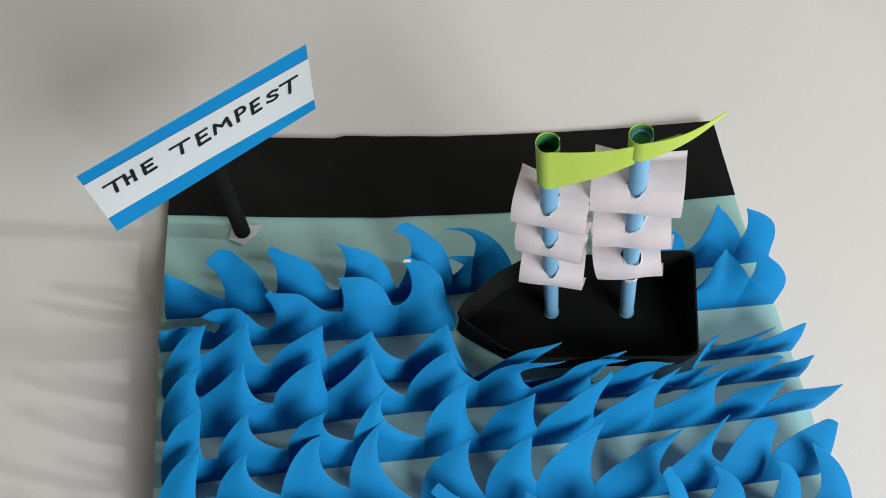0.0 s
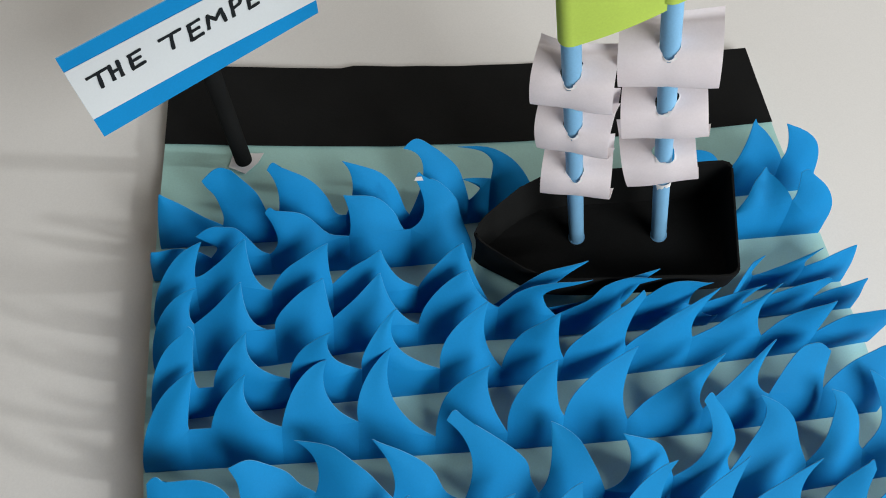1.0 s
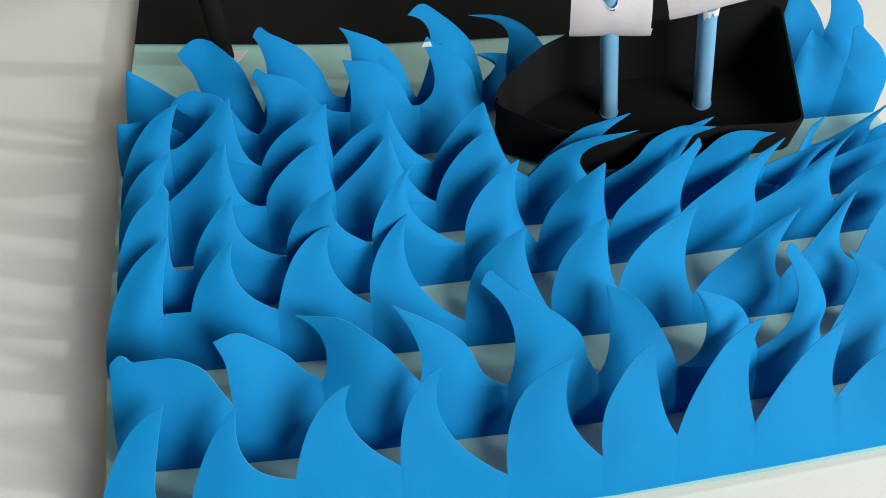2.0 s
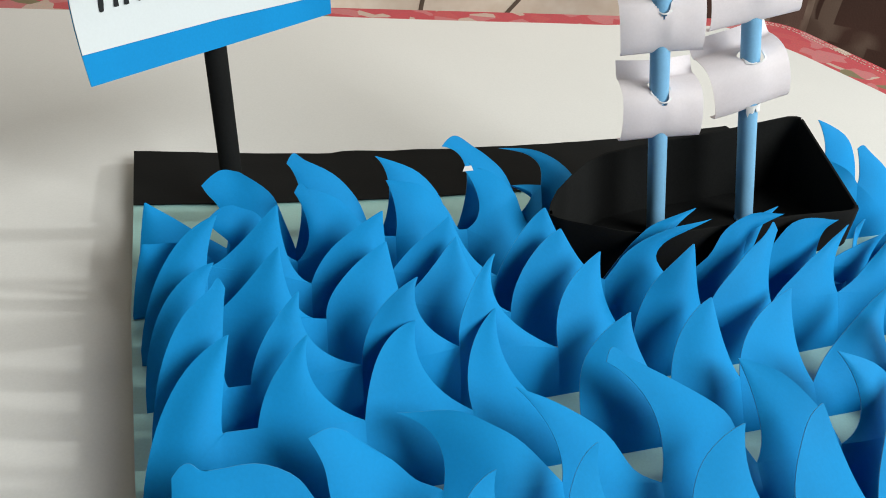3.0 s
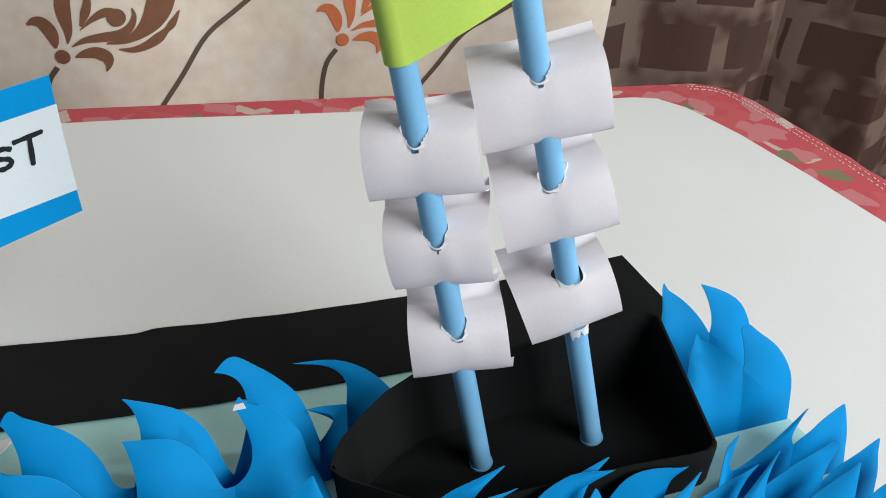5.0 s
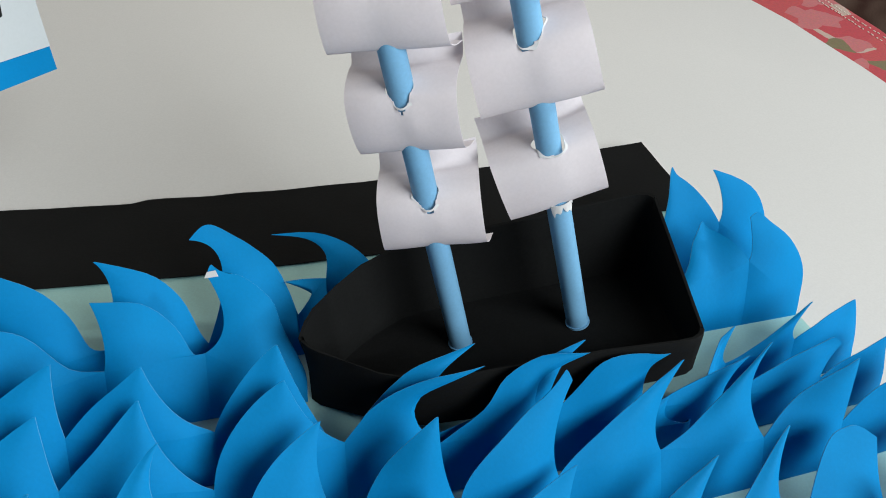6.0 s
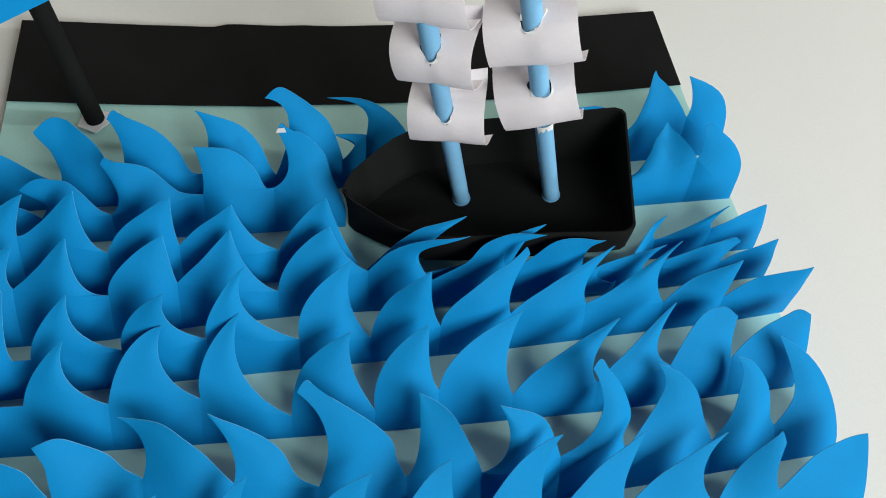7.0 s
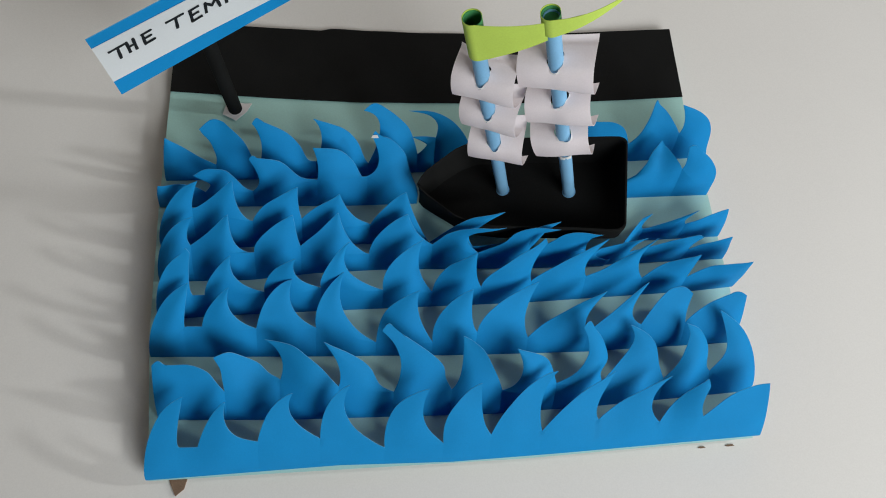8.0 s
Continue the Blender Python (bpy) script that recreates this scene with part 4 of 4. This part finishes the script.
def torn_tab(base, tilt, up, drop):
    """A ragged scrap of paper left hanging against the mast under a sail's lower edge."""
    rows = []
    for j in range(6):
        row = []
        for k in range(17):
            a = radians(lerp(-130, -5, k / 16))
            ragged = 0.6 + 0.4 * math.sin(k * 1.3) * math.cos(k * 0.5) + 0.25 * noise.noise((k * 0.7, 3.0, 0.0))
            r = MAST_R + 0.0006 + 0.0004 * (1 - j / 5)
            row.append((r * math.cos(a), r * math.sin(a), up - drop * ragged * j / 5))
        rows.append(row)
    tab = part("torn_tab", sheet(rows, 0.0002), TORN, ship, "torn scrap of white paper under the sail")
    tab.matrix_basis = mast_frame(base, *tilt)


torn_tab((0.0514, -0.0016, 0.0), (-2.9, -6.3), 0.0690, 0.0062)

# ---- the sign ----
sign = thing("title_sign", "blue and white hand-lettered paper sign on a black post", "sign")
BL, BR, TL, TR = Vector((-0.2180, -0.0510, 0.0890)), Vector((-0.1030, 0.0310, 0.0970)), Vector((-0.2230, -0.0480, 0.1530)), Vector((-0.1060, 0.0340, 0.1600))
NORMAL = (BR - BL).cross(TL - BL).normalized()


def on_sign(u, v, lift=0.0):
    p = BL.lerp(BR, u).lerp(TL.lerp(TR, u), v)
    return p + NORMAL * (lift - (0.0048 - 0.0038 * u) * math.sin(math.pi * v))


def sign_sheet(u0, u1, v0, v1, lift, thick, nu=20, nv=8):
    return sheet([[on_sign(lerp(u0, u1, i / nu), lerp(v0, v1, j / nv), lift) for i in range(nu + 1)] for j in range(nv + 1)], thick)


def band_bm():
    """The white strip across the sign; its lower edge is cut a little crooked."""
    low, high = [(0, 0.208), (0.5, 0.205), (1, 0.170)], [(0, 0.806), (0.5, 0.806), (1, 0.803)]
    return sheet([[on_sign(i / 20, lerp(along(low, i / 20), along(high, i / 20), j / 8), 0.0010) for i in range(21)] for j in range(9)], 0.0003)


panel = part("panel", sign_sheet(0, 1, 0, 1, 0.0, 0.0005), BLUE, sign, "bright blue paper panel")
part("white_band", band_bm(), BAND, sign, "white paper band")
STROKES = {
    "T": [[(0, 1), (1, 1.05)], [(0.55, 1.02), (0.45, 0)]],
    "H": [[(0.1, 1), (0, 0)], [(0.95, 1.05), (0.85, 0)], [(0.05, 0.5), (0.9, 0.55)]],
    "E": [[(0.1, 1), (0, 0)], [(0.05, 1), (0.85, 1.06)], [(0.05, 0.52), (0.7, 0.56)], [(0, 0), (0.85, 0.06)]],
    "M": [[(0.0, 0), (0.12, 1)], [(0.12, 1), (0.5, 0.45)], [(0.5, 0.45), (0.9, 1.02)], [(0.9, 1.02), (1.0, 0)]],
    "P": [[(0.05, 1), (0.0, 0)], [(0.05, 1), (0.6, 1.04), (0.85, 0.85), (0.75, 0.6), (0.05, 0.48)]],
    "S": [[(0.85, 0.92), (0.5, 1.04), (0.12, 0.85), (0.25, 0.6), (0.7, 0.42), (0.75, 0.15), (0.4, 0.0), (0.0, 0.1)]],
}


def letter_bm(char, u, v, w, h, pen=0.0025):
    """A marker letter drawn in strokes on the sign."""
    bm = bmesh.new()
    lw, lh = (BR - BL).length, (TL - BL).length
    for n, stroke in enumerate(STROKES[char]):
        pts = [Vector(((u + a * w) * lw, (v + b * h) * lh)) for a, b in stroke]
        steps = 4 * (len(pts) - 1)
        fine = [spline(pts, k / 4) for k in range(steps + 1)]
        for n_end, end in ((0, fine[0]), (1, fine[-1])):
            bm.faces.new([bm.verts.new(on_sign((end.x + pen * 0.5 * math.cos(k * math.pi / 6)) / lw, (end.y + pen * 0.5 * math.sin(k * math.pi / 6)) / lh, 0.00145 + 0.0001 * n + 0.00005 * n_end)) for k in range(12)])
        lefts, rights = [], []
        for k, p in enumerate(fine):
            d = (fine[min(k + 1, len(fine) - 1)] - fine[max(k - 1, 0)]).normalized()
            half = pen * 0.5 * (1 + 0.12 * math.sin(k * 2.1 + u * 40))
            q = p + d * (half * 0.7 * ((k == len(fine) - 1) - (k == 0)))
            for store, side in ((lefts, 1), (rights, -1)):
                c = q + Vector((-d.y, d.x)) * half * side
                store.append(bm.verts.new(on_sign(c.x / lw, c.y / lh, 0.0016 + 0.0001 * n)))
        for k in range(len(fine) - 1):
            bm.faces.new((lefts[k], rights[k], rights[k + 1], lefts[k + 1]))
    return bm


for char, u, v, w, h in [("T", 0.057, 0.462, 0.075, 0.160), ("H", 0.140, 0.475, 0.040, 0.160), ("E", 0.219, 0.484, 0.056, 0.150), ("T", 0.347, 0.475, 0.084, 0.152), ("E", 0.461, 0.459, 0.056, 0.166), ("M", 0.537, 0.480, 0.072, 0.140), ("P", 0.645, 0.476, 0.046, 0.175), ("E", 0.714, 0.473, 0.045, 0.165), ("S", 0.788, 0.499, 0.060, 0.128), ("T", 0.857, 0.468, 0.079, 0.180)]:
    part("letter", letter_bm(char, u, v, w, h, 0.0022), INK, sign, "black marker letter " + char)
part("post", tube((-0.1575, -0.0130, 0.0008), (-0.1680, -0.0010, 0.128), 0.0056, 0.0006, 24, 10), BLACK, sign, "rolled black paper post")
part("foot_tab", add_slab(bmesh.new(), [(-0.1670, -0.0185), (-0.1560, -0.0235), (-0.1480, -0.0150), (-0.1445, -0.0075), (-0.1500, -0.0080), (-0.1640, -0.0060)], 0.0004, 0.0012), WHITE_PAPER, sign, "white paper foot tab", smooth=False)

# ---- small bits ----
# white piece added to stand in for a small glint
tagged(mesh_object("glint_bit", sheet([[(-0.0462, -0.0535, 0.0440), (-0.0405, -0.0535, 0.0445)], [(-0.0450, -0.0522, 0.0462), (-0.0415, -0.0520, 0.0466)]], 0.0003), WHITE_PAPER), "small white piece for the glint on a wave's tip", "tape")
tagged(mesh_object("crumb", add_slab(bmesh.new(), [(0.2100, -0.2725), (0.2121, -0.2728), (0.2160, -0.2722), (0.2148, -0.2712), (0.2115, -0.2714)], SHEET_TOP, SHEET_TOP + 0.0008), BROWN, False), "tiny dark brown paper crumb on the white sheet", "crumb", "crumbs by the board")
tagged(mesh_object("crumb", add_slab(bmesh.new(), [(0.2314, -0.2705), (0.2339, -0.2709), (0.2386, -0.2702), (0.2372, -0.2691), (0.2332, -0.2694)], SHEET_TOP, SHEET_TOP + 0.0008), BROWN, False), "tiny dark brown paper crumb on the white sheet", "crumb", "crumbs by the board")
